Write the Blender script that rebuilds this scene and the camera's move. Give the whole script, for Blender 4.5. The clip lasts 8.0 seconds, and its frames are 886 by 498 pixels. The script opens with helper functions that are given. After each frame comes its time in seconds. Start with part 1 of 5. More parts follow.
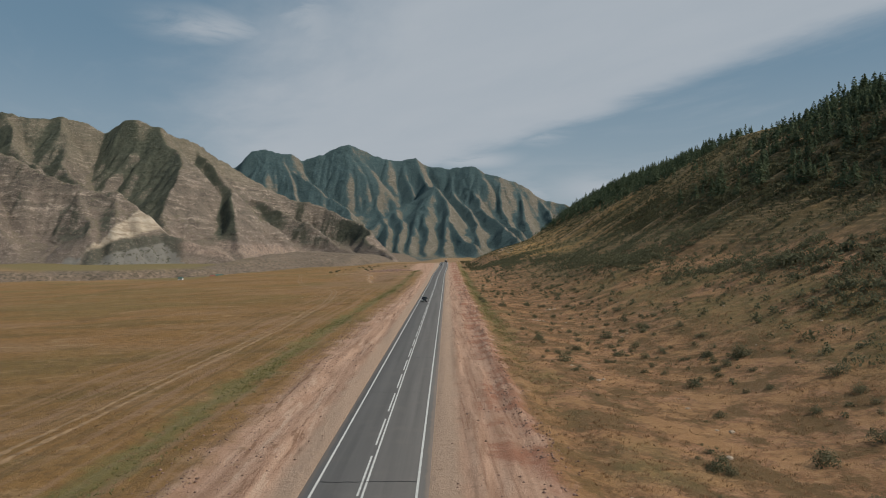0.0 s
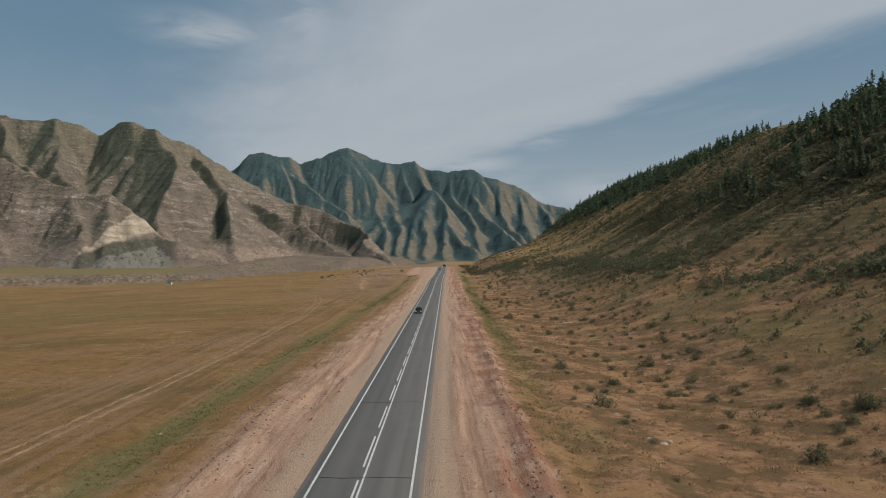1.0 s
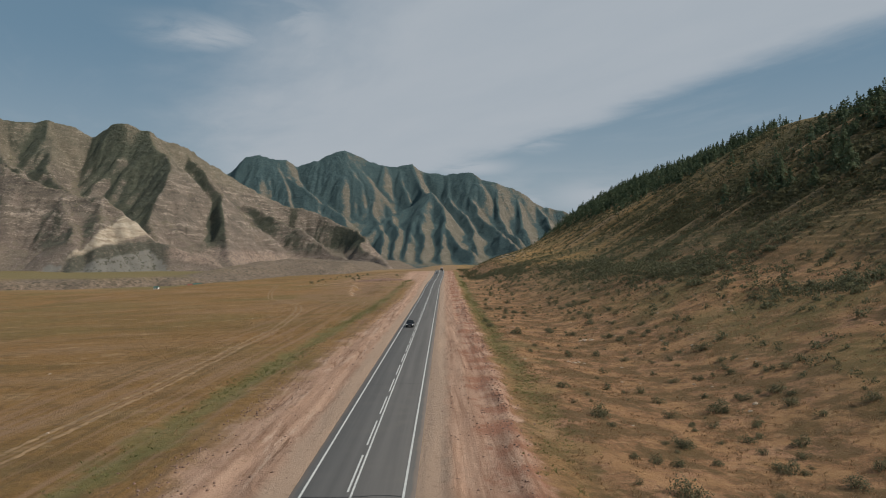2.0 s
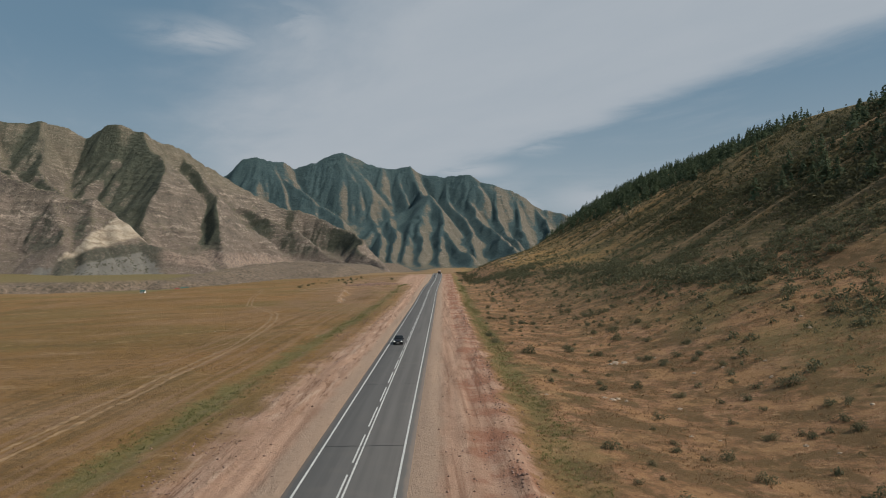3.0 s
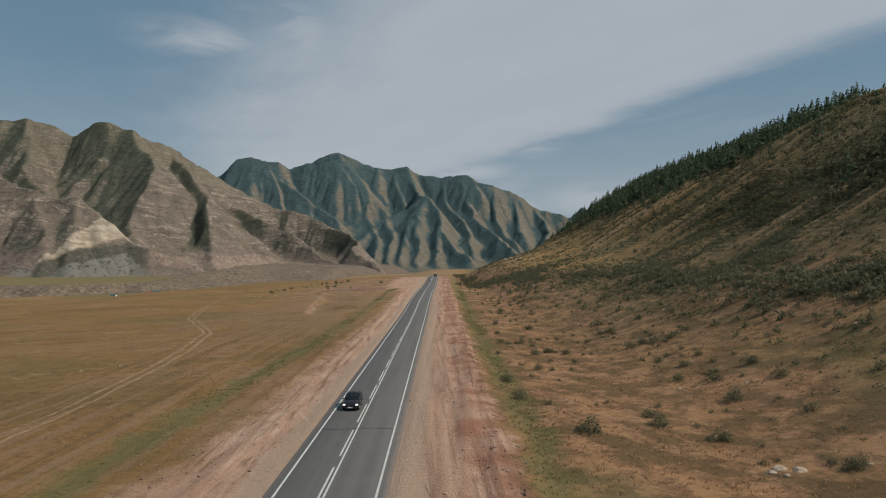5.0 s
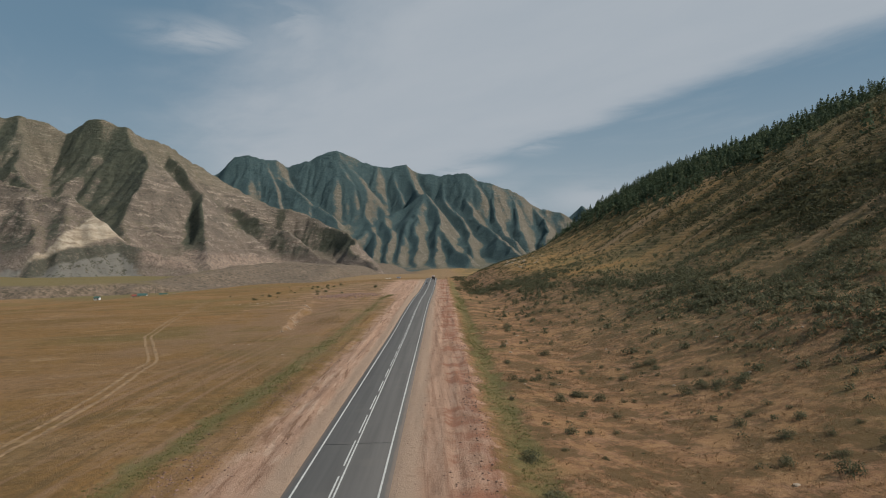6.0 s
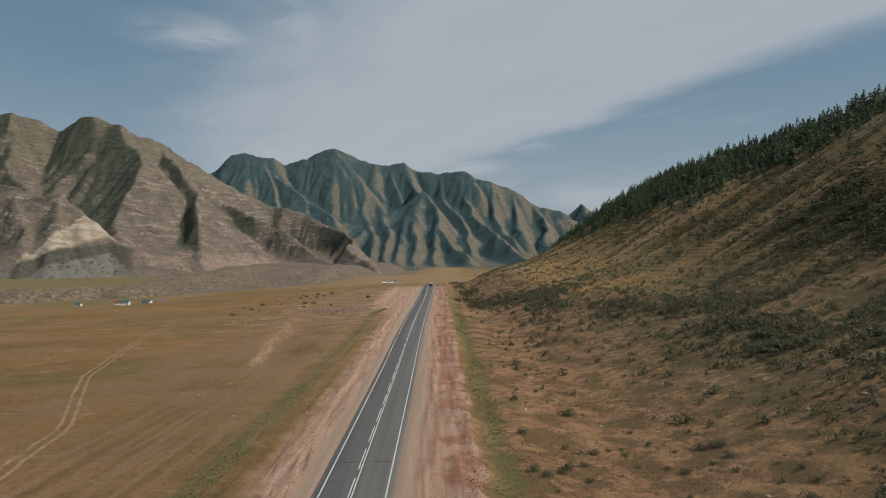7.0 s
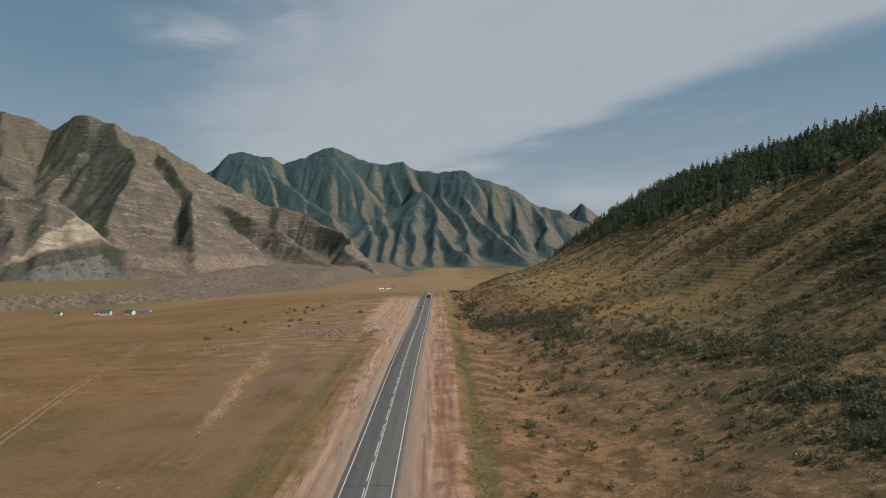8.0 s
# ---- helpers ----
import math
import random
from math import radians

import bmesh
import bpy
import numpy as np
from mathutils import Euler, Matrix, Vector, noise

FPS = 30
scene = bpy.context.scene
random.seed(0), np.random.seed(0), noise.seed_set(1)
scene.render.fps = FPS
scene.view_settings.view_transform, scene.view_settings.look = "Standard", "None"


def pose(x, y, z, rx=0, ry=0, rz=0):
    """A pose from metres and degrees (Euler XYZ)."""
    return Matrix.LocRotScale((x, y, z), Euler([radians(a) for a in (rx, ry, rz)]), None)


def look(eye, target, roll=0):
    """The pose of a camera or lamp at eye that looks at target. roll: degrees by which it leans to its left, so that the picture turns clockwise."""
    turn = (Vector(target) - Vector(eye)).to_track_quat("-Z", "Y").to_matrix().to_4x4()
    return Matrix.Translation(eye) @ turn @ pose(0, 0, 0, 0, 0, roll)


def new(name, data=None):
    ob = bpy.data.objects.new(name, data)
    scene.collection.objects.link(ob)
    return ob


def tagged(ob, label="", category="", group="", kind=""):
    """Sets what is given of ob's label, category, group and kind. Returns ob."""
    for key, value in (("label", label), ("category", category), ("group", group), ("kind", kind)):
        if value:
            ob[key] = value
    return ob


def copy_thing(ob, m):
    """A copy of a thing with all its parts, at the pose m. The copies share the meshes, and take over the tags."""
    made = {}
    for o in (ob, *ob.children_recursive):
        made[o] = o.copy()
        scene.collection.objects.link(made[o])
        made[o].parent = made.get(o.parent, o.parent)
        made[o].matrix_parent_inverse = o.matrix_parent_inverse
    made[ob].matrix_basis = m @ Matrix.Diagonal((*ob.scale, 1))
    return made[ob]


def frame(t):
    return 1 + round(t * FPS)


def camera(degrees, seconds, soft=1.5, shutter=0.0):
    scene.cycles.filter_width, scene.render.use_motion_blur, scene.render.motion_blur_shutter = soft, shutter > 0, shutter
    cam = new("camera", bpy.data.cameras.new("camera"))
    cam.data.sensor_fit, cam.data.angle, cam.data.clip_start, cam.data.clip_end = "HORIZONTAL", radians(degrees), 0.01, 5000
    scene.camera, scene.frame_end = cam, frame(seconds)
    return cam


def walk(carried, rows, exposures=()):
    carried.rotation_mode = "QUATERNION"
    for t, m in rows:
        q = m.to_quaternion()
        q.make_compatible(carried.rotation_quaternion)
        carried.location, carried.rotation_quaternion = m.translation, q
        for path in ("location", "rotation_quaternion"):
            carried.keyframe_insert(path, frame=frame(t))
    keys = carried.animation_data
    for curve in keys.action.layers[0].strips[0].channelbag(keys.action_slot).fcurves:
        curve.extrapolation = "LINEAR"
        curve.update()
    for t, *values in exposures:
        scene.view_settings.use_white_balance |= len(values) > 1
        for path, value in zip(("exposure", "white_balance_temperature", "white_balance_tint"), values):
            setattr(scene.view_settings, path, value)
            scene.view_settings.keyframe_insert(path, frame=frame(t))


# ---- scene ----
cam = camera(66, 8.0, soft=1.05)
# seconds, x, y, z, pitch, yaw
PATH = [
    (0, 5.52, 0.00, 16.02, 0.220, 0.359),
    (0.5, 5.72, 14.23, 16.04, 0.371, 0.320),
    (1, 5.88, 28.53, 16.03, 0.525, 0.265),
    (1.5, 6.04, 42.63, 16.10, 0.669, 0.177),
    (3, 6.73, 85.21, 15.95, 1.051, -0.049),
    (3.5, 6.97, 99.18, 15.93, 1.118, -0.091),
    (4, 7.26, 113.47, 15.79, 1.163, -0.156),
    (4.5, 7.52, 127.92, 15.63, 1.185, -0.229),
    (6, 8.29, 171.89, 18.64, 1.035, -0.337),
    (6.5, 8.33, 186.73, 21.54, 0.924, -0.432),
    (7, 8.87, 201.67, 24.61, 0.844, -0.455),
    (7.5, 9.25, 216.68, 27.93, 0.781, -0.498),
    (8, 9.57, 231.58, 31.85, 0.715, -0.515),
]
EXPOSURE = -0.06
walk(cam, [(t, pose(x, y, z, 90 + p, 0, w)) for t, x, y, z, p, w in PATH], exposures=[(0, EXPOSURE, 6500, 10), (8, EXPOSURE, 6500, 10)])


# ---- node helpers ----
def put_in(nt, socket, value):
    if isinstance(value, bpy.types.NodeSocket):
        nt.links.new(value, socket)
    elif isinstance(value, (tuple, list)):
        socket.default_value = (*value, 1) if len(value) == 3 and socket.type == "RGBA" else value
    else:
        socket.default_value = value


def math_node(nt, op, a, b=0.0, clamp=False):
    n = nt.nodes.new("ShaderNodeMath")
    n.operation, n.use_clamp = op, clamp
    put_in(nt, n.inputs[0], a), put_in(nt, n.inputs[1], b)
    return n.outputs[0]


def mix_color(nt, fac, a, b, blend="MIX"):
    n = nt.nodes.new("ShaderNodeMix")
    n.data_type, n.blend_type = "RGBA", blend
    put_in(nt, n.inputs[0], fac), put_in(nt, n.inputs[6], a), put_in(nt, n.inputs[7], b)
    return n.outputs[2]


def step(nt, v, lo, hi):
    """0 below lo, 1 above hi, smooth between (lo > hi turns it round)."""
    n = nt.nodes.new("ShaderNodeMapRange")
    n.interpolation_type = "SMOOTHSTEP"
    put_in(nt, n.inputs[0], v)
    n.inputs[1].default_value, n.inputs[2].default_value = min(lo, hi), max(lo, hi)
    n.inputs[3].default_value, n.inputs[4].default_value = (0, 1) if lo < hi else (1, 0)
    return n.outputs[0]


def between(nt, v, a, b, soft):
    return math_node(nt, "MULTIPLY", step(nt, v, a - soft, a + soft), step(nt, v, b + soft, b - soft))


def times(nt, *values):
    out = values[0]
    for v in values[1:]:
        out = math_node(nt, "MULTIPLY", out, v)
    return out


def biggest(nt, *values):
    out = values[0]
    for v in values[1:]:
        out = math_node(nt, "MAXIMUM", out, v)
    return out


def noise_tex(nt, vec, scale, detail=4.0, rough=0.55, distort=0.0, kind="FBM"):
    n = nt.nodes.new("ShaderNodeTexNoise")
    n.noise_type = kind
    put_in(nt, n.inputs["Vector"], vec)
    n.inputs["Scale"].default_value, n.inputs["Detail"].default_value = scale, detail
    n.inputs["Roughness"].default_value, n.inputs["Distortion"].default_value = rough, distort
    return n.outputs[0]


def stretched(nt, vec, sx, sy, sz, turn=0.0):
    n = nt.nodes.new("ShaderNodeMapping")
    put_in(nt, n.inputs["Vector"], vec)
    n.vector_type = "TEXTURE"
    n.inputs["Scale"].default_value = (1 / sx, 1 / sy, 1 / sz)
    n.inputs["Rotation"].default_value = (0, 0, radians(turn))
    return n.outputs[0]


def split(nt, vec):
    n = nt.nodes.new("ShaderNodeSeparateXYZ")
    put_in(nt, n.inputs[0], vec)
    return n.outputs


def ramp_of(nt, v, stops):
    n = nt.nodes.new("ShaderNodeValToRGB")
    put_in(nt, n.inputs[0], v)
    while len(n.color_ramp.elements) < len(stops):
        n.color_ramp.elements.new(0.5)
    for e, (p, c) in zip(n.color_ramp.elements, stops):
        e.position, e.color = p, (*c, 1)
    return n.outputs[0]


def new_material(name, rough=0.9, metal=0.0):
    m = bpy.data.materials.new(name)
    m.use_nodes = True
    nt = m.node_tree
    shader = nt.nodes["Principled BSDF"]
    shader.inputs["Roughness"].default_value, shader.inputs["Metallic"].default_value = rough, metal
    shader.inputs["Specular IOR Level"].default_value = 0.25
    place = nt.nodes.new("ShaderNodeTexCoord").outputs["Object"]
    return m, nt, shader, place


def relief(nt, shader, height, strength, distance):
    n = nt.nodes.new("ShaderNodeBump")
    n.inputs["Strength"].default_value, n.inputs["Distance"].default_value = strength, distance
    put_in(nt, n.inputs["Height"], height)
    nt.links.new(n.outputs[0], shader.inputs["Normal"])


# ---- daylight ----
SUN_AZIMUTH, SUN_HEIGHT = 109.0, 46.0  # degrees clockwise from +y, degrees up


def make_daylight():
    w = bpy.data.worlds.new("daylight")
    scene.world = w
    w.use_nodes = True
    nt = w.node_tree
    back = nt.nodes["Background"]
    sky = nt.nodes.new("ShaderNodeTexSky")
    sky.sky_type, sky.sun_disc = "NISHITA", False
    sky.sun_elevation, sky.sun_rotation = radians(SUN_HEIGHT), radians(SUN_AZIMUTH)
    sky.air_density, sky.dust_density, sky.ozone_density = 1.0, 1.6, 1.4
    way = nt.nodes.new("ShaderNodeTexCoord").outputs["Generated"]
    x, y, z = split(nt, way)
    up = math_node(nt, "MAXIMUM", math_node(nt, "ADD", z, 0.03), 0.03)
    px, py = math_node(nt, "DIVIDE", x, up), math_node(nt, "DIVIDE", y, up)
    flat = nt.nodes.new("ShaderNodeCombineXYZ")
    put_in(nt, flat.inputs[0], px), put_in(nt, flat.inputs[1], py)
    plane = flat.outputs[0]
    # a broad sheet of high cloud that lies across the valley
    wander = math_node(nt, "SUBTRACT", noise_tex(nt, plane, 0.9, 5, 0.55), 0.5)
    s = math_node(nt, "ADD", math_node(nt, "ADD", px, math_node(nt, "MULTIPLY", py, 0.5)), math_node(nt, "MULTIPLY", wander, 0.8))
    wisp = noise_tex(nt, stretched(nt, plane, 1.0, 0.4, 1, 27), 2.0, 7, 0.6, 0.3)
    edge = math_node(nt, "ADD", s, math_node(nt, "MULTIPLY", math_node(nt, "SUBTRACT", wisp, 0.5), 0.7))
    sheet = times(nt, step(nt, edge, 0.1, 1.35), step(nt, edge, 3.3, 2.75), step(nt, px, -2.9, -1.3), math_node(nt, "ADD", 0.74, math_node(nt, "MULTIPLY", wisp, 0.28)))
    veil = times(nt, step(nt, wisp, 0.5, 0.85), 0.22)
    low = times(nt, step(nt, noise_tex(nt, stretched(nt, way, 3, 3, 16), 1.6, 5, 0.55), 0.46, 0.66), step(nt, z, 0.15, 0.07), 0.75)
    # cirrus tufts ahead of the sheet and small flat clouds under it
    torn = noise_tex(nt, stretched(nt, plane, 1.0, 0.8, 1, -20), 2.4, 7, 0.58, 0.6)
    tuft = times(nt, between(nt, py, 2.6, 2.92, 0.2), between(nt, px, -1.15, -0.72, 0.22), step(nt, torn, 0.3, 0.58), 0.9)
    tail = times(nt, between(nt, py, 2.4, 3.15, 0.25), between(nt, px, -0.72, -0.35, 0.2), step(nt, torn, 0.22, 0.55), 0.75)
    bars = times(nt, between(nt, py, 5.75, 6.5, 0.35), between(nt, px, -0.1, 0.55, 0.25), step(nt, torn, 0.2, 0.45), 0.85)
    bars = biggest(nt, bars, times(nt, between(nt, py, 4.75, 5.3, 0.3), between(nt, px, 0.55, 0.85, 0.15), step(nt, torn, 0.35, 0.6), 0.55))
    bank = times(nt, between(nt, z, 0.07, 0.108, 0.022), step(nt, x, 0.1, 0.22), step(nt, noise_tex(nt, stretched(nt, way, 2, 2, 9), 1.9, 5, 0.55), 0.36, 0.54), 0.85)
    streak = biggest(nt, tuft, tail, bars, bank)
    cloud = math_node(nt, "MINIMUM", biggest(nt, sheet, veil, low, streak), 0.92)
    tint = mix_color(nt, 0.6, sky.outputs[0], (3.2, 5.5, 7.3))
    tint = mix_color(nt, times(nt, step(nt, z, 0.3, 0.04), 0.55), tint, (7.2, 8.2, 9.0))
    seen = mix_color(nt, cloud, tint, (7.8, 8.55, 9.35))
    put_in(nt, back.inputs[0], seen)
    back.inputs[1].default_value = 0.055
    lamp = bpy.data.lights.new("sun", "SUN")
    lamp.energy, lamp.angle, lamp.color = 3.3, radians(0.53), (1.0, 0.945, 0.87)
    a, e = radians(SUN_AZIMUTH), radians(SUN_HEIGHT)
    towards = Vector((math.sin(a) * math.cos(e), math.cos(a) * math.cos(e), math.sin(e)))
    new("sun", lamp).matrix_world = look(towards * 400, (0, 0, 0))


make_daylight()


# ---- materials ----
def ground_material():
    m, nt, shader, p = new_material("valley_ground", 0.95)
    x, y, z = split(nt, p)
    broad, mid, fine = noise_tex(nt, p, 0.02, 4), noise_tex(nt, p, 0.16, 5, 0.6), noise_tex(nt, p, 1.3, 5, 0.65)
    grain = noise_tex(nt, p, 6.0, 4, 0.7)
    tussock = noise_tex(nt, p, 0.75, 6, 0.78)
    along = noise_tex(nt, stretched(nt, p, 1.1, 0.035, 1), 1.0, 5, 0.6)
    patch = noise_tex(nt, p, 0.06, 5, 0.62)
    shift = math_node(nt, "ADD", math_node(nt, "MULTIPLY", math_node(nt, "SUBTRACT", mid, 0.5), 7.0), math_node(nt, "MULTIPLY", math_node(nt, "SUBTRACT", fine, 0.5), 2.6))
    xw = math_node(nt, "ADD", x, shift)
    # dry steppe
    field = ramp_of(nt, broad, [(0.3, (0.205, 0.126, 0.045)), (0.5, (0.268, 0.154, 0.055)), (0.7, (0.31, 0.17, 0.067))])
    field = mix_color(nt, times(nt, step(nt, mid, 0.52, 0.72), 0.55), field, (0.29, 0.19, 0.095))
    field = mix_color(nt, times(nt, step(nt, patch, 0.54, 0.7), 0.45), field, (0.165, 0.105, 0.04))
    streak = noise_tex(nt, stretched(nt, p, 0.5, 1.4, 1, 20), 0.035, 6, 0.62)
    field = mix_color(nt, times(nt, step(nt, streak, 0.5, 0.62), 0.7), field, (0.3, 0.19, 0.1))
    field = mix_color(nt, times(nt, step(nt, streak, 0.47, 0.36), 0.6), field, (0.145, 0.108, 0.038))
    field = mix_color(nt, times(nt, step(nt, noise_tex(nt, p, 0.011, 4, 0.6), 0.47, 0.6), 0.6), field, (0.2, 0.15, 0.055))
    spots = noise_tex(nt, stretched(nt, p, 1.0, 1.9, 1, 8), 0.09, 6, 0.68)
    field = mix_color(nt, times(nt, step(nt, spots, 0.57, 0.66), 0.6), field, (0.40, 0.275, 0.15))
    field = mix_color(nt, times(nt, step(nt, spots, 0.44, 0.36), 0.55), field, (0.15, 0.095, 0.036))
    field = mix_color(nt, times(nt, step(nt, tussock, 0.5, 0.6), 0.55), field, (0.14, 0.08, 0.032))
    field = mix_color(nt, times(nt, step(nt, tussock, 0.44, 0.36), 0.45), field, (0.38, 0.23, 0.11))
    # dry slope with red-brown soil showing
    slope = ramp_of(nt, mid, [(0.3, (0.21, 0.122, 0.058)), (0.5, (0.315, 0.172, 0.088)), (0.68, (0.40, 0.228, 0.138))])
    slope = mix_color(nt, times(nt, step(nt, patch, 0.5, 0.66), 0.45), slope, (0.17, 0.125, 0.05))
    slope = mix_color(nt, times(nt, step(nt, tussock, 0.49, 0.58), 0.7), slope, (0.165, 0.1, 0.05))
    slope = mix_color(nt, times(nt, step(nt, tussock, 0.46, 0.38), 0.6), slope, (0.47, 0.3, 0.165))
    hummock = noise_tex(nt, stretched(nt, p, 1.0, 0.6, 1.0, 30), 0.22, 5, 0.68)
    slope = mix_color(nt, times(nt, step(nt, hummock, 0.5, 0.57), 0.75), slope, (0.135, 0.092, 0.04))
    slope = mix_color(nt, times(nt, step(nt, hummock, 0.48, 0.41), 0.55), slope, (0.46, 0.27, 0.13))
    hill = ramp_of(nt, patch, [(0.32, (0.47, 0.27, 0.108)), (0.5, (0.40, 0.24, 0.09)), (0.66, (0.25, 0.185, 0.07))])
    hill = mix_color(nt, times(nt, step(nt, tussock, 0.5, 0.6), 0.5), hill, (0.17, 0.12, 0.055))
    hill = mix_color(nt, times(nt, step(nt, hummock, 0.48, 0.6), 0.5), hill, (0.16, 0.14, 0.06))
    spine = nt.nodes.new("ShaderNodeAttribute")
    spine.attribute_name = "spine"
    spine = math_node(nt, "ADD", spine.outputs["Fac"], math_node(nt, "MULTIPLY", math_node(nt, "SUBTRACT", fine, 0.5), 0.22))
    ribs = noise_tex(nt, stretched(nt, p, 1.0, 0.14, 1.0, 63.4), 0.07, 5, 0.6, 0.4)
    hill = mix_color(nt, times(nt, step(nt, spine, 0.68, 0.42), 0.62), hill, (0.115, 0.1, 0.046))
    hill = mix_color(nt, times(nt, step(nt, y, 500, 300), step(nt, tussock, 0.3, 0.46), 0.75), hill, mix_color(nt, patch, (0.085, 0.072, 0.035), (0.16, 0.115, 0.055)))
    slope = mix_color(nt, step(nt, math_node(nt, "ADD", xw, times(nt, step(nt, y, 360, 480), 34)), 76, 96), slope, hill)
    upper = math_node(nt, "ADD", xw, math_node(nt, "MULTIPLY", math_node(nt, "SUBTRACT", ribs, 0.5), 90))
    upper = math_node(nt, "ADD", upper, math_node(nt, "MULTIPLY", step(nt, y, 520, 820), 28))
    slope = mix_color(nt, times(nt, step(nt, upper, 116, 160), 0.55), slope, mix_color(nt, fine, (0.06, 0.065, 0.03), (0.125, 0.115, 0.055)))
    thick = times(nt, between(nt, xw, 44, 92, 14), between(nt, y, 270, 420, 40), step(nt, tussock, 0.38, 0.56))
    slope = mix_color(nt, times(nt, thick, 0.75), slope, (0.12, 0.105, 0.05))
    moist = times(nt, between(nt, xw, 50, 70, 6), step(nt, y, 290, 230), step(nt, patch, 0.36, 0.54))
    slope = mix_color(nt, times(nt, moist, step(nt, fine, 0.3, 0.5), 0.6), slope, mix_color(nt, tussock, (0.12, 0.11, 0.04), (0.24, 0.19, 0.075)))
    grass = mix_color(nt, step(nt, xw, 8, 20), field, slope)
    shore = step(nt, y, 720, 620)
    wheel_marks = noise_tex(nt, stretched(nt, p, 0.9, 0.02, 1), 0.8, 4, 0.6)
    grass = mix_color(nt, times(nt, shore, between(nt, xw, -44, -14, 6), step(nt, wheel_marks, 0.5, 0.62), 0.65), grass, (0.31, 0.2, 0.125))
    grass = mix_color(nt, times(nt, shore, between(nt, xw, -44, -14, 6), step(nt, wheel_marks, 0.46, 0.36), 0.6), grass, (0.15, 0.1, 0.045))
    # green strips where water gathers
    lush = biggest(nt, times(nt, between(nt, math_node(nt, "SUBTRACT", xw, times(nt, step(nt, y, 140, 300), 2.2)), -21.4, -18.0, 1.2), step(nt, noise_tex(nt, stretched(nt, p, 1, 0.5, 1), 0.08, 3), 0.24, 0.42)),
                   times(nt, between(nt, xw, 15.4, 18.8, 1.0), step(nt, y, 60, 210), step(nt, noise_tex(nt, p, 0.07, 3), 0.28, 0.42)),
                   times(nt, between(nt, xw, 17, 24, 2.5), step(nt, patch, 0.5, 0.62), 0.5))
    grass = mix_color(nt, times(nt, lush, shore, step(nt, fine, 0.22, 0.48), 0.65), grass, mix_color(nt, step(nt, fine, 0.4, 0.65), (0.115, 0.135, 0.045), (0.19, 0.18, 0.07)))
    sparse = times(nt, between(nt, xw, -62, -16, 7), between(nt, y, 300, 640, 60), step(nt, patch, 0.36, 0.56))
    grass = mix_color(nt, times(nt, sparse, 0.75), grass, mix_color(nt, step(nt, fine, 0.4, 0.6), (0.24, 0.15, 0.08), (0.30, 0.19, 0.115)))
    scuffed = times(nt, between(nt, xw, -70, -12, 10), between(nt, y, 440, 700, 60))
    grass = mix_color(nt, times(nt, scuffed, step(nt, spots, 0.5, 0.58), 0.75), grass, (0.4, 0.255, 0.17))
    grass = mix_color(nt, times(nt, scuffed, step(nt, spots, 0.48, 0.4), 0.7), grass, (0.17, 0.115, 0.06))
    # bare verge beside the road
    dirt = ramp_of(nt, along, [(0.34, (0.41, 0.255, 0.178)), (0.48, (0.475, 0.305, 0.217)), (0.62, (0.54, 0.36, 0.262))])
    dirt = mix_color(nt, times(nt, step(nt, noise_tex(nt, stretched(nt, p, 0.7, 0.12, 1), 0.6, 5, 0.65), 0.5, 0.66), 0.5), dirt, (0.28, 0.165, 0.11))
    red = times(nt, between(nt, xw, 9.5, 15.5, 1.0), step(nt, mid, 0.4, 0.6))
    dirt = mix_color(nt, times(nt, red, 0.85), dirt, (0.33, 0.145, 0.09))
    deep_ruts = noise_tex(nt, stretched(nt, p, 1.0, 0.012, 1, 2), 1.5, 3, 0.5)
    dirt = mix_color(nt, times(nt, between(nt, x, 5.5, 14, 1.0), step(nt, deep_ruts, 0.55, 0.62), 0.4), dirt, (0.235, 0.118, 0.075))
    furrow = noise_tex(nt, stretched(nt, p, 1.0, 0.09, 1, 1.5), 1.05, 6, 0.72, 0.3)
    worked = math_node(nt, "ADD", 0.4, times(nt, step(nt, x, 1, -1), 0.6))
    broken = times(nt, worked, step(nt, noise_tex(nt, stretched(nt, p, 1.0, 0.3, 1), 0.16, 4, 0.6), 0.42, 0.56))
    dirt = mix_color(nt, times(nt, step(nt, furrow, 0.53, 0.6), broken, 0.85), dirt, (0.58, 0.42, 0.32))
    dirt = mix_color(nt, times(nt, step(nt, furrow, 0.47, 0.4), broken, 0.85), dirt, (0.24, 0.135, 0.085))
    dirt = mix_color(nt, times(nt, step(nt, tussock, 0.54, 0.64), step(nt, xw, -7.5, -10.5), 0.6), dirt, (0.26, 0.17, 0.09))
    dirt = mix_color(nt, between(nt, math_node(nt, "ADD", x, math_node(nt, "MULTIPLY", math_node(nt, "SUBTRACT", mid, 0.5), 2.0)), -6.4, 6.6, 0.7), dirt, (0.44, 0.32, 0.24))
    dirt = mix_color(nt, times(nt, step(nt, fine, 0.55, 0.72), 0.5), dirt, (0.2, 0.13, 0.09))
    edge = math_node(nt, "ADD", math_node(nt, "MULTIPLY", times(nt, step(nt, y, 470, 560), mid), -27.0), math_node(nt, "ADD", times(nt, step(nt, y, 130, 270), 2.2), -13.4))
    bare = times(nt, step(nt, math_node(nt, "SUBTRACT", xw, edge), -2.0, 2.0), step(nt, xw, 14.8, 13.2), step(nt, y, 740, 660))
    out = mix_color(nt, bare, grass, dirt)
